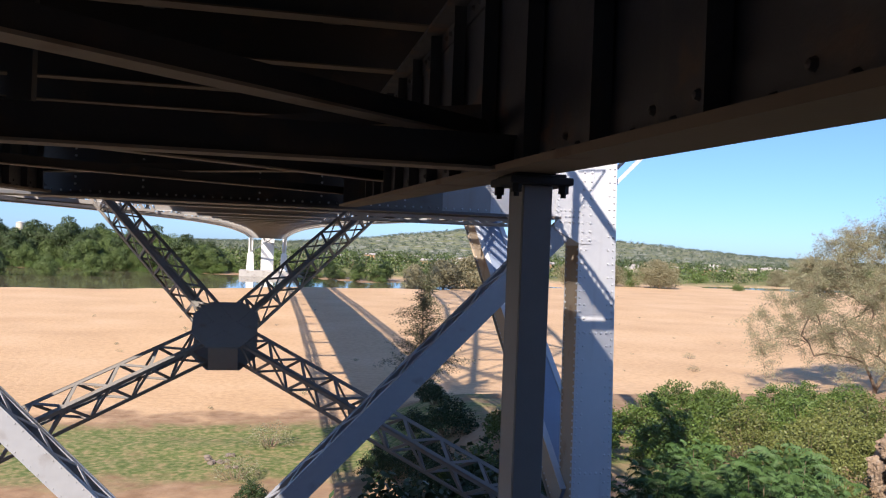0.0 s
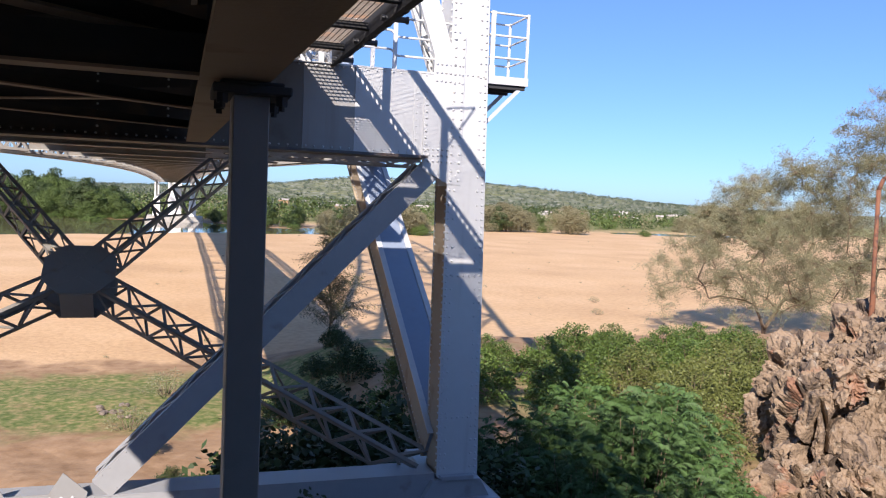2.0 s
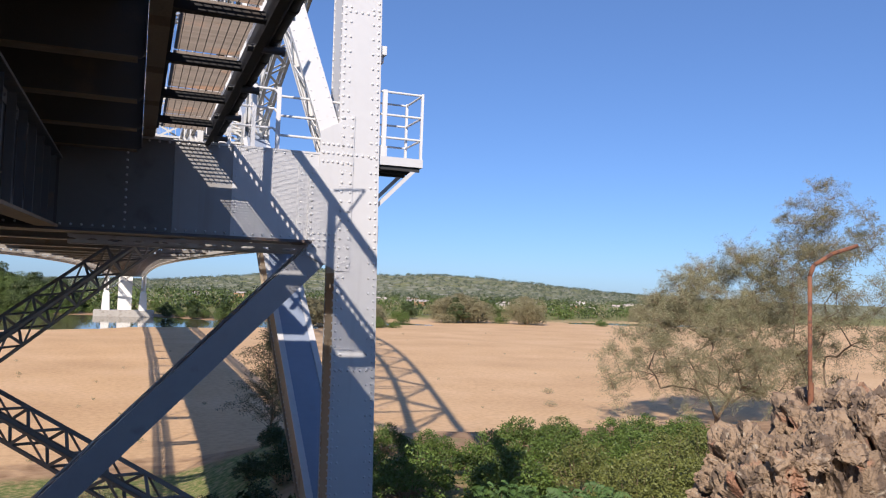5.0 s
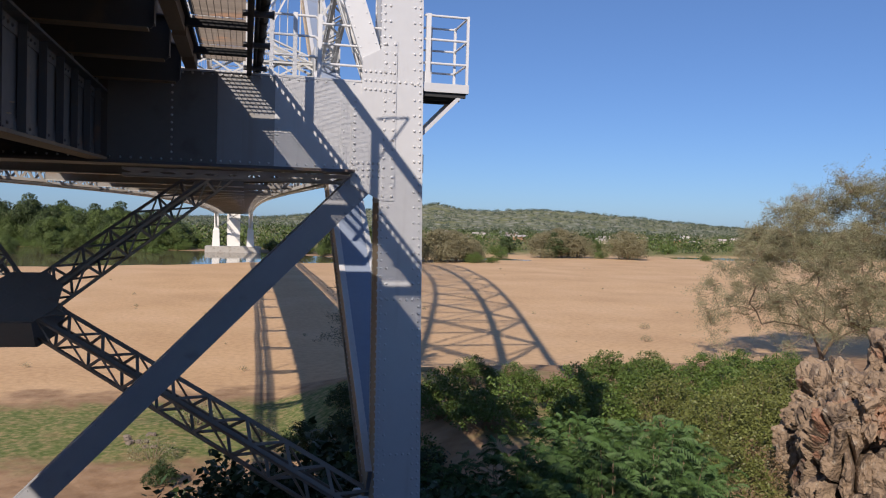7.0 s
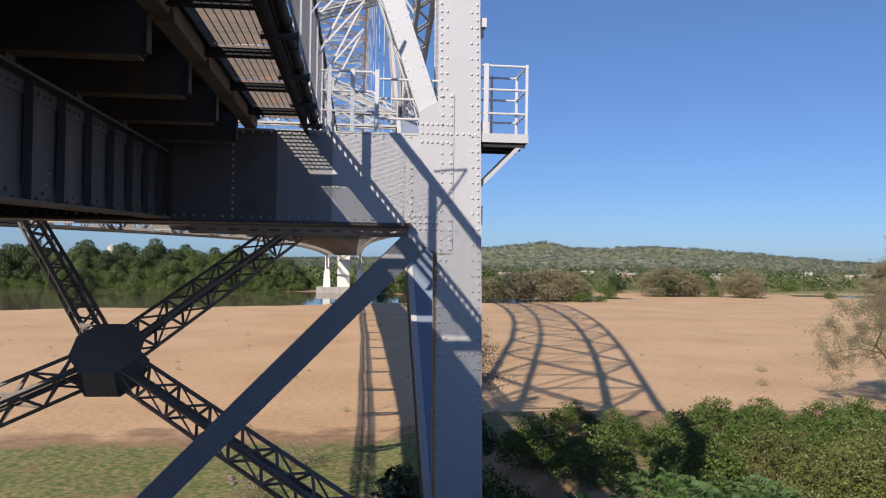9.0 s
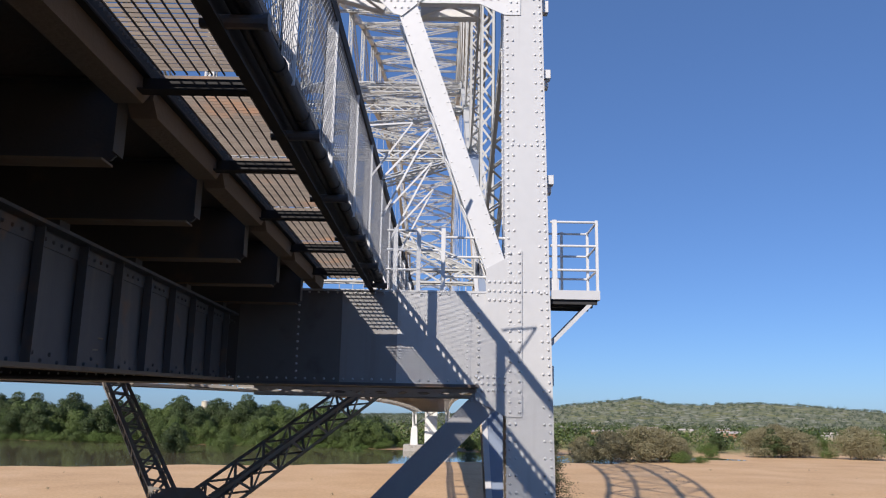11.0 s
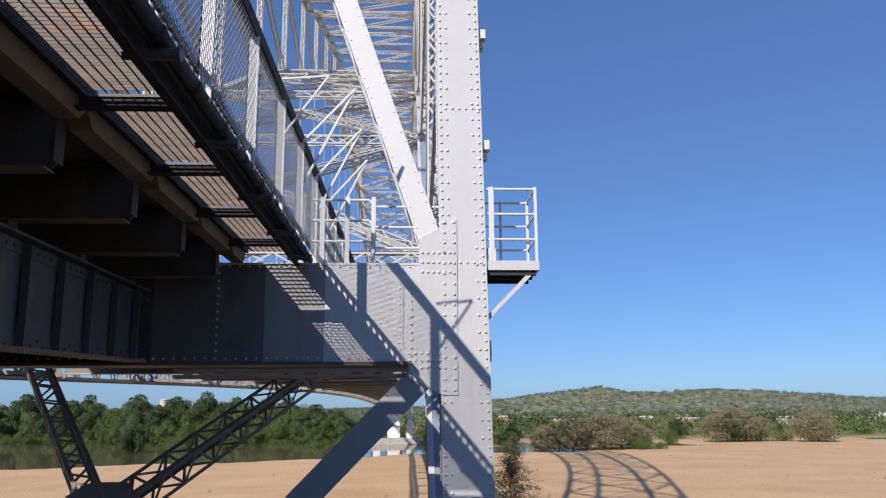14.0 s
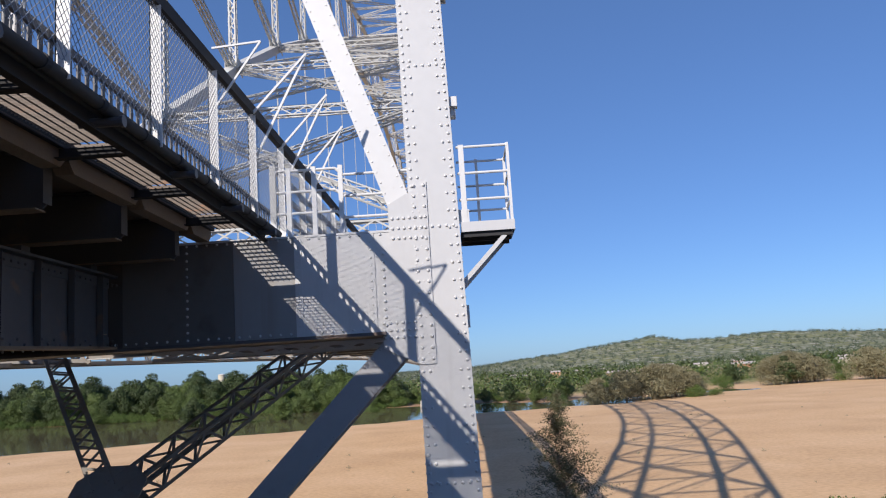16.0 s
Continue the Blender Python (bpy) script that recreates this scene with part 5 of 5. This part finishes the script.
def feathery_tree(seed, height):
    """A slender leader with thin side shoots that hang at the tips, leafy below and bare at the top."""
    r = random.Random(seed)
    s, twigs, along = Solid(), Solid(), []
    lean = [Vector((0.02 * height * math.sin(i * 0.9), 0.015 * height * math.cos(i * 1.3), height * i / 8)) for i in range(9)]
    for i in range(8):
        s.rod(lean[i], lean[i + 1], 0.10 * (1 - i / 9), 7, 0.10 * (1 - (i + 1) / 9))
    for k in range(260):
        u = 0.12 + 0.88 * r.random()
        i = min(7, int(u * 8))
        p = lean[i].lerp(lean[i + 1], u * 8 - i)
        a = r.uniform(0, math.tau)
        ln = height * (0.42 * (1 - u) + 0.05) * r.uniform(0.6, 1.25)
        d = Vector((math.cos(a), math.sin(a), r.uniform(0.5, 1.2))).normalized()
        q = p + d * ln * 0.6
        q2 = q + Vector((d.x, d.y, -0.1)) * ln * 0.5
        twigs.rod(p, q, 0.018, 4, 0.01)
        twigs.rod(q, q2, 0.01, 4, 0.004)
        if r.random() < 1.25 - u:
            along += [tuple(p.lerp(q, w)) for w in (0.4, 0.6, 0.8, 1.0)] + [tuple(q.lerp(q2, w)) for w in (0.3, 0.6, 0.9)]
    t = new("slender_tree")
    tagged(t, "slender dark feathery sapling standing in the bridge's shade", "tree")
    part("trunk", s, BARK, t)
    tagged(part("twig", twigs, TWIG, t), kind="stuff")
    part("crown", leaves(along, 15, (0.3, 0.3, 0.24), 0.16, 0.3, 0.6, 0.2, seed), SAPLING_LEAF, t)
    return t


sapling = put(feathery_tree(31, 10.6), 13.0, 67, 0.5)
twiggy = put(shrub("twiggy_shrub", 17, 1.3, 1.5, DRY_LEAF, "low grey-brown twiggy shrub on the turf", 0.1, 0.5, 16, 60), -1.5, 47, 0.2)
for x, y, t, sc in ((23.0, 25.2, 1.2, 1.25), (50.4, 88.5, 2.0, 0.6), (56.6, 100.7, 2.0, 0.6), (0.3, 54.2, 0.9, 1.15), (66, 96, 1.1, 0.5), (4.5, 51, 2.3, 0.7)):
    another(twiggy, x, y, t, sc)

# far bank: trees one by one, woods and hill scrub as stuff
def clump_leaves(clumps, per, size, aspect=0.7, loose=0.45, seed=1):
    """Leaves laid round clumps (x, y, z, radius, flatness), facing mostly outwards, so that each clump has a lit and a shaded side."""
    r = np.random.default_rng(seed)
    c = np.repeat(np.asarray(clumps, float), per, axis=0)
    n = len(c)
    d = r.normal(0, 1, (n, 3))
    d[:, 2] = np.where(d[:, 2] < -0.9, -d[:, 2], d[:, 2])
    d /= np.linalg.norm(d, axis=1)[:, None]
    rad = c[:, 3:4] * r.uniform(0.62, 1.08, (n, 1))
    p = c[:, :3] + d * rad * np.stack([np.ones(n), np.ones(n), c[:, 4]], axis=1)
    nrm = d + r.normal(0, loose, (n, 3))
    nrm /= np.linalg.norm(nrm, axis=1)[:, None]
    u = np.cross(nrm, r.normal(0, 1, (n, 3)))
    u /= np.linalg.norm(u, axis=1)[:, None]
    w = np.cross(nrm, u)
    ln = size * r.uniform(0.6, 1.4, n)[:, None]
    v = np.stack([p - u * ln / 2, p + w * ln * aspect / 2, p + u * ln / 2, p - w * ln * aspect / 2], axis=1).reshape(-1, 3)
    s = Solid()
    s.v, s.f = [tuple(q) for q in v.tolist()], [tuple(q) for q in np.arange(4 * n).reshape(-1, 4).tolist()]
    return s


def far_tree(name, seed, h, w, leaf, label, group):
    """A short trunk under a crown of many separate leaf clumps, uneven in outline."""
    r = random.Random(seed)
    s = Solid()
    s.rod((0, 0, -0.5), (0.3, 0.1, h * 0.45), 0.3, 7, 0.15)
    clumps = []
    for k in range(34):
        a, m = r.uniform(0, math.tau), r.random() ** 0.5
        zz = r.random()
        lobe = 0.8 + 0.35 * math.sin(2 * a + seed) + 0.2 * math.sin(5 * a + 2 * seed)
        rad = w * (0.35 + 0.6 * math.sin(math.pi * min(1, 0.2 + 0.78 * zz))) * m * lobe
        size = w * r.uniform(0.24, 0.44) * (1.1 - 0.25 * zz)
        q = (math.cos(a) * rad, math.sin(a) * rad, h * (0.12 + 0.72 * zz * (1 - 0.3 * m)), size, r.uniform(0.75, 1.0))
        clumps.append(q)
        if k % 3 == 0:
            s.rod((0.2, 0.1, h * 0.3), q[:3], 0.1, 5, 0.03)
    t = new(name)
    tagged(t, label, "tree", group)
    part("trunk", s, BARK, t)
    part("crown", clump_leaves(clumps, 420, h * (0.030 if leaf is FAR_DRY else 0.026), 0.75, 0.9 if leaf is FAR_DRY else 0.45, seed), leaf, t)
    return t


kinds = [put(far_tree("riverside_tree", 41, 11, 5.0, FAR_LEAF, "tall green riverside tree on the far bank", "far bank trees"), -62, 305),
         put(far_tree("riverside_tree", 42, 9, 5.5, FAR_LEAF, "rounded green riverside tree on the far bank", "far bank trees"), -75, 300),
         put(far_tree("riverside_tree", 43, 13, 5.5, FAR_DARK, "dark green riverside tree on the far bank", "far bank trees"), -90, 292),
         put(far_tree("dry_tree", 44, 8, 5.5, FAR_DRY, "olive dry riverside tree on the far bank", "far bank trees"), 62, 350),
         put(far_tree("waterside_bush", 45, 4.0, 3.6, LEAF, "bright green bush at the water's edge", "far bank trees"), -30, 318)]
for k in kinds:
    k.location.z = ground_z(k.location.x, k.location.y) - 0.3
r = random.Random(5)
for i in range(440):
    dense = i < 210
    x = r.uniform(-270, 14) if dense else r.uniform(-60, 330)
    back = r.random() ** 1.5 * (60 if x < 14 else 130)
    y = far_bank(x) + back + 6
    if -24 < x < 40 and (y < 425 or r.random() < 0.5):
        continue
    if x > 14 and (pools(x, y) > -0.25 or y < shore(x) + 60):
        continue
    if x < 14:
        k = r.choice((0, 1, 2, 0, 2, 1))
        size = r.uniform(1.0, 1.5) * (1.35 if x < -40 and back > 10 else 1.0)
    else:
        k = r.choice((0, 1, 3, 3, 0, 4))
        size = r.uniform(0.6, 1.15)
    another(kinds[k], x, y, r.uniform(0, 6.28), size, 0.5)
# bushes that overhang the water
x = -265.0
while x < -22:
    another(kinds[r.choice((4, 4, 4, 1))], x, far_bank(x) + r.uniform(-3, 4), r.uniform(0, 6.28), r.uniform(0.8, 1.5), 0.6)
    x += r.uniform(2.6, 7.0)
# single bushes on the bare slope by the far piers
for x, back, k, size in ((-21, 6, 4, 1.3), (-14, 18, 4, 0.9), (-17, 34, 1, 0.8), (-9, 40, 4, 0.9), (-24, 22, 0, 0.9), (15, 4, 2, 0.55), (20, 9, 4, 0.8), (24, 3, 2, 0.5), (28, 14, 4, 1.2), (33, 4, 1, 0.6), (36, 22, 0, 0.8),
                         (12, 40, 1, 0.7), (19, 32, 4, 1.2), (26, 36, 0, 0.8), (40, 12, 1, 0.7), (46, 24, 0, 0.9), (42, 3, 4, 0.9)):
    another(kinds[k], x, far_bank(x) + back, r.uniform(0, 6.28), size, 0.4)
# the olive trees and thickets on the sandbars
for x, y, k, size in ((70, 284, 3, 1.78), (61, 282, 3, 1.55), (79, 287, 3, 1.72), (86, 290, 3, 1.26), (75, 296, 0, 1.0), (84, 281, 4, 1.2), (91, 282, 4, 0.8), (55, 284, 0, 0.9), (50, 281, 3, 1.15),
                      (136, 334, 2, 1.05), (141, 337, 3, 1.95), (131, 336, 3, 1.72), (150, 342, 3, 1.49), (169, 329, 3, 1.9), (160, 338, 4, 1.1), (172, 335, 1, 0.9), (126, 372, 2, 0.8), (118, 360, 4, 1.4),
                      (208, 330, 4, 1.0), (250, 345, 3, 1.38), (262, 352, 3, 1.15), (240, 420, 4, 1.6), (200, 430, 1, 0.9), (222, 440, 2, 0.8), (186, 415, 4, 1.5), (170, 440, 0, 1.0), (276, 400, 3, 1.38), (110, 330, 4, 0.9)):
    another(kinds[k], x, y, r.uniform(0, 6.28), size, 0.4)


def scatter(name, label, seed, count, where, leaf, size, category="woodland", n=90, blade=0.085):
    r = random.Random(seed)
    cs, rad = [], []
    s = Solid()
    rr = np.random.default_rng(seed)
    pts = []
    while len(pts) < count:
        x, y = where(r)
        pts.append((x, y, ground_z(x, y), r.uniform(0.5, 1.3) * size))
    for x, y, z, h in pts:
        p = rr.normal(0, 1, (n, 3)) * (h * 0.45, h * 0.45, h * 0.28) + (x, y, z + h * 0.5)
        d = rr.normal(0, 1, (n, 3))
        d /= np.linalg.norm(d, axis=1)[:, None]
        u = np.cross(d, rr.normal(0, 1, (n, 3)))
        u /= np.linalg.norm(u, axis=1)[:, None]
        ln = h * blade
        v = np.stack([p - d * ln, p + u * ln, p + d * ln, p - u * ln], axis=1).reshape(-1, 3)
        b = len(s.v)
        s.v += [tuple(q) for q in v.tolist()]
        s.f += [(b + 4 * j, b + 4 * j + 1, b + 4 * j + 2, b + 4 * j + 3) for j in range(n)]
    return tagged(part(name, s, leaf), label, category, kind="stuff")


def wood(r):
    y = 380 + 700 * r.random() ** 1.4
    x = r.uniform(-0.35, 0.85) * y
    if shore(x) + 120 > y:
        y += 120
    return x, y


scatter("far_woodland", "mixed green woodland and scrub beyond the far bank", 3, 620, wood, FAR_LEAF, 6.6)
scatter("far_shade_woodland", "dark green trees among the far houses", 9, 380, wood, FAR_DARK, 8.0)
scatter("far_dry_scrub", "olive dry scrub between the far houses", 4, 420, wood, FAR_DRY, 5.0)


def hill(r):
    y = r.uniform(1150, 2400)
    return r.uniform(-0.35, 0.9) * y, y


def flat_sand(r):
    y = 66 + 190 * r.random() ** 1.3
    return r.uniform(-0.55, 0.62) * y + 4, y


scatter("sand_tufts", "dry grass tufts and driftwood scraps strewn over the sand", 8, 80, flat_sand, DRY_LEAF, 0.36, "debris")
scatter("hill_scrub", "dark scrub dotted over the stony hills", 6, 5000, hill, HILL_LEAF, 4.6, n=26, blade=0.17)

# ---- houses, tank and far piers ----
PLASTER = material("cream_plaster", (0.62, 0.55, 0.42), 0.9, 0.0, (), 0.5, 0.2, rand=0.3)
ROOF = material("sheet_roof", (0.42, 0.36, 0.33), 0.6, 0.0, (), 0.5, 0.2, rand=0.5)
BRICK = material("orange_brick", (0.42, 0.22, 0.13), 0.9, 0.0, (), 0.5, 0.2, rand=0.3)
HOLE = material("dark_window", (0.03, 0.03, 0.035), 0.3)
r = random.Random(12)
for i in range(40):
    y = r.uniform(520, 860)
    x = y * r.uniform(0.05, 0.75) if i > 5 else -y * r.uniform(0.08, 0.3)
    w, d, h = r.uniform(6, 13), r.uniform(6, 9), r.uniform(3.6, 5.6)
    z = ground_z(x, y)
    t = new("house")
    t.location, t.rotation_euler = (x, y, z), (0, 0, r.uniform(-0.5, 0.5))
    wallm = r.choice((PLASTER, PLASTER, BRICK, WHITEWASH))
    tagged(t, {"cream_plaster": "small cream-plastered house with a sheet roof", "orange_brick": "small orange brick house with a sheet roof", "whitewashed_concrete": "small whitewashed house with a sheet roof"}[wallm.name], "house", "far village")
    s = Solid()
    s.block((-w / 2, -d / 2, -1), (w / 2, d / 2, h))
    wl = part("wall", s, wallm, t)
    s = Solid()
    e = 0.4
    s.add([(-w / 2 - e, -d / 2 - e, h), (w / 2 + e, -d / 2 - e, h), (w / 2 + e, d / 2 + e, h), (-w / 2 - e, d / 2 + e, h), (-w / 2 - e, 0, h + 1.5), (w / 2 + e, 0, h + 1.5)],
          [(0, 1, 5, 4), (2, 3, 4, 5), (0, 4, 3), (1, 2, 5), (0, 3, 2, 1)])
    part("roof", s, ROOF, t)
    for k in (-0.3, 0.0, 0.3):
        s = Solid()
        s.block((k * w - 0.5, -d / 2 - 0.03, 0.0 if k == 0 else 1.0), (k * w + 0.5, -d / 2 + 0.02, 2.1))
        part("door" if k == 0 else "window", s, HOLE, t)

tank = thing("water_tank", (-112, 400, ground_z(-112, 400)), "squat pale concrete water tank on the far bank", "water tank")
s = Solid()
s.rod((-112, 400, 0), (-112, 400, 18.0), 1.7, 20)
made("drum", s, PLASTER, tank, smooth=False)
s = Solid()
s.rod((-112, 400, 18.0), (-112, 400, 18.4), 1.9, 20, 0.4)
made("lid", s, WHITEWASH, tank)

YE = YP + SPAN
for x in (XC - 6.8, XC + 6.8):
    s = Solid()
    s.plate([(x - 1.7, -2), (x + 1.7, -2), (x + 1.2, 8.5), (x - 1.2, 8.5)], YE - 1.6, YE + 1.6)
    tagged(part("pier", s, WHITEWASH, bevel=0.05), "whitewashed concrete pier under the far end of the arch", "pier", "far piers", "structure")
    s = Solid()
    s.block((x - 0.9, YE - 0.5, 8.5), (x + 0.9, YE + 0.5, 15.4))
    tagged(part("pier_head", s, WHITEWASH), "whitewashed upper pier at the far bank", "pier", "far piers", "structure")
s = Solid()
s.block((XC - 2.6, YE + 3, -1), (XC + 2.6, YE + 9, 15.4))
tagged(part("far_abutment", s, WHITEWASH), "whitewashed abutment beneath the far deck end", "abutment", kind="structure")
s = Solid()
s.block((XC - 11, YE - 5, -3), (XC + 11, YE + 6, 1.6))
tagged(part("pier_footing", s, CONCRETE, bevel=0.1), "broad concrete footing of the far piers", "footing", kind="structure")

# ---- rocks and the rusty lamp pole ----
# Dark streak colour stands in for crevice shadow as well as stains.
ROCK = material("weathered_brown_rock", (0.275, 0.195, 0.13), 0.92, 0.0, [((0.13, 0.09, 0.065), 1.3, 0.56, 0.66, 0.7), ((0.33, 0.15, 0.09), 0.8, 0.58, 0.68, 0.6), ((0.42, 0.35, 0.27), 2.4, 0.60, 0.70, 0.7)], 1.5, 0.35, 1.0, 9, rand=0.25,
                streak=(1.0, (2.2, 2.2, 0.6), (0.07, 0.05, 0.04), 0.52, 0.60, 0.75))


def boulder(seed, x, y, z, size, detail=5, label="craggy brown weathered rock in the outcrop"):
    """A craggy block, broken into slabs by deep steep creases, with pitted faces."""
    r = random.Random(seed)
    bm = bmesh.new()
    bmesh.ops.create_icosphere(bm, subdivisions=detail, radius=1.0)
    off = Vector((r.uniform(0, 50), r.uniform(0, 50), r.uniform(0, 50)))
    mean = sum(size) / 3
    for v in bm.verts:
        n = v.co.normalized()
        n = n.lerp(n / max(abs(n.x), abs(n.y), abs(n.z)), 0.4)
        p = Vector((n.x * size[0], n.y * size[1], n.z * size[2]))
        q = Vector((p.x, p.y, p.z * 0.5)) + off
        near, second = noise.voronoi(q * 0.8)[0][:2]
        crack = max(0.0, 0.13 - (second - near)) / 0.13
        ridge = noise.ridged_multi_fractal(q * 0.75, 0.8, 2.2, 5, 1.0, 2.0)
        chip = noise.voronoi(Vector((p.x, p.y, p.z * 0.6)) * 2.6 + off, distance_metric="CHEBYCHEV")[0]
        d = 0.30 * noise.noise(p * 0.5 + off) * mean - 1.1 * crack * crack - 0.30 * (ridge - 1.0) + 0.30 * (chip[1] - chip[0]) + 0.10 * noise.noise(p * 6 + off) + 0.05 * noise.noise(p * 14 + off)
        v.co = p + v.co.normalized() * (d - 0.2)
    bm.normal_update()
    me = bpy.data.meshes.new("boulder")
    bm.to_mesh(me)
    bm.free()
    me.materials.append(ROCK)
    ob = new("boulder", me)
    ob.location, ob.rotation_euler = (x, y, z), (r.uniform(-0.12, 0.12), r.uniform(-0.15, 0.15), r.uniform(-0.5, 0.5))
    return tagged(ob, label, "rock", "outcrop rocks")


for i, (x, y, z, sx, sy, sz) in enumerate(((20.7, 20.8, 6.2, 1.3, 2.0, 2.9), (22.8, 20.4, 6.8, 1.8, 2.2, 3.2), (25.4, 20.2, 7.6, 2.1, 2.6, 3.4), (28.4, 19.8, 8.2, 2.3, 2.8, 3.6), (19.3, 19.3, 4.2, 1.1, 1.6, 2.3),
                                            (21.2, 18.4, 4.7, 1.5, 1.7, 2.5), (23.8, 17.8, 5.5, 1.8, 1.9, 2.8), (26.8, 17.4, 6.0, 2.0, 2.0, 3.0), (22.8, 23.4, 7.2, 1.9, 2.0, 2.2), (26.2, 23.2, 8.0, 2.4, 2.2, 2.6), (31.2, 20.7, 8.2, 2.6, 3.0, 3.8))):
    boulder(60 + i, x, y, z, (sx, sy, sz), 6, "large craggy brown rock mass of the outcrop")
r = random.Random(77)
for i in range(26):
    u = i / 25
    x = 20.2 + 10.0 * u + r.uniform(-0.5, 0.5)
    z = lerp(x, (19.6, 8.7), (20.6, 9.4), (22.0, 9.8), (23.5, 10.4), (26, 11.1), (30, 11.8)) - r.uniform(0.25, 0.9)
    boulder(130 + i, x, 20.4 + r.uniform(-1.6, 1.2), z, (r.uniform(0.4, 0.85), r.uniform(0.5, 0.9), r.uniform(0.4, 0.8)), 4)
for i in range(14):
    boulder(170 + i, 18.3 + r.uniform(0, 3.4), 18.0 + r.uniform(-1.6, 1.2), r.uniform(3.2, 6.4), (r.uniform(0.4, 0.8), r.uniform(0.5, 0.8), r.uniform(0.5, 0.9)), 4)
pole = thing("lamp_pole", (25.1, 23, 10.0), "rusty bent steel lamp pole standing on the rocks", "lamp pole")
s = Solid()
pts = [(25.1, 23, 8.5), (24.97, 23, 14.7), (25.15, 23, 15.1), (25.9, 22.9, 15.55), (27.0, 22.8, 15.9)]
for a, b in zip(pts, pts[1:]):
    s.rod(a, b, 0.075, 10)
made("shaft", s, RUST, pole, smooth=True)
s = Solid()
s.rod((25.1, 23, 8.6), (25.08, 23, 10.9), 0.12, 10, 0.1)
made("socket", s, RUST, pole)
s = Solid()
s.beam((22.3, 24.6, ground_z(22.3, 24.6) - 0.2), (22.25, 24.6, ground_z(22.3, 24.6) + 3.0), 0.12, 0.12, (0, 1, 0))
tagged(part("fence_stake", s, RUST), "rusty steel stake standing in the bushes", "stake")

# scattered stones of an old fire on the turf
STONE = material("grey_brown_fire_stone", (0.2, 0.155, 0.12), 0.9, 0.0, [((0.12, 0.10, 0.09), 5.0, 0.5, 0.65, 0.6)], 3.0, 0.3, 0.4, 25, rand=0.4)
r = random.Random(91)
for i in range(11):
    bm = bmesh.new()
    bmesh.ops.create_icosphere(bm, subdivisions=2, radius=1.0)
    off = Vector((r.uniform(0, 40), r.uniform(0, 40), 0))
    for v in bm.verts:
        v.co *= 0.8 + 0.5 * noise.noise(v.co * 1.3 + off)
        v.co.z *= 0.6
    me = bpy.data.meshes.new("stone")
    bm.to_mesh(me)
    bm.free()
    me.materials.append(STONE)
    ob = new("stone", me)
    x, y, k = -2.4 + r.gauss(0, 0.7), 50.6 + r.gauss(0, 0.7), r.uniform(0.12, 0.3)
    ob.location, ob.scale, ob.rotation_euler = (x, y, ground_z(x, y) + 0.25 * k), (k, k, k), (0, 0, r.uniform(0, 6))
    tagged(ob, "grey-brown stone of an old fireplace on the turf", "stone", "fireplace stones")
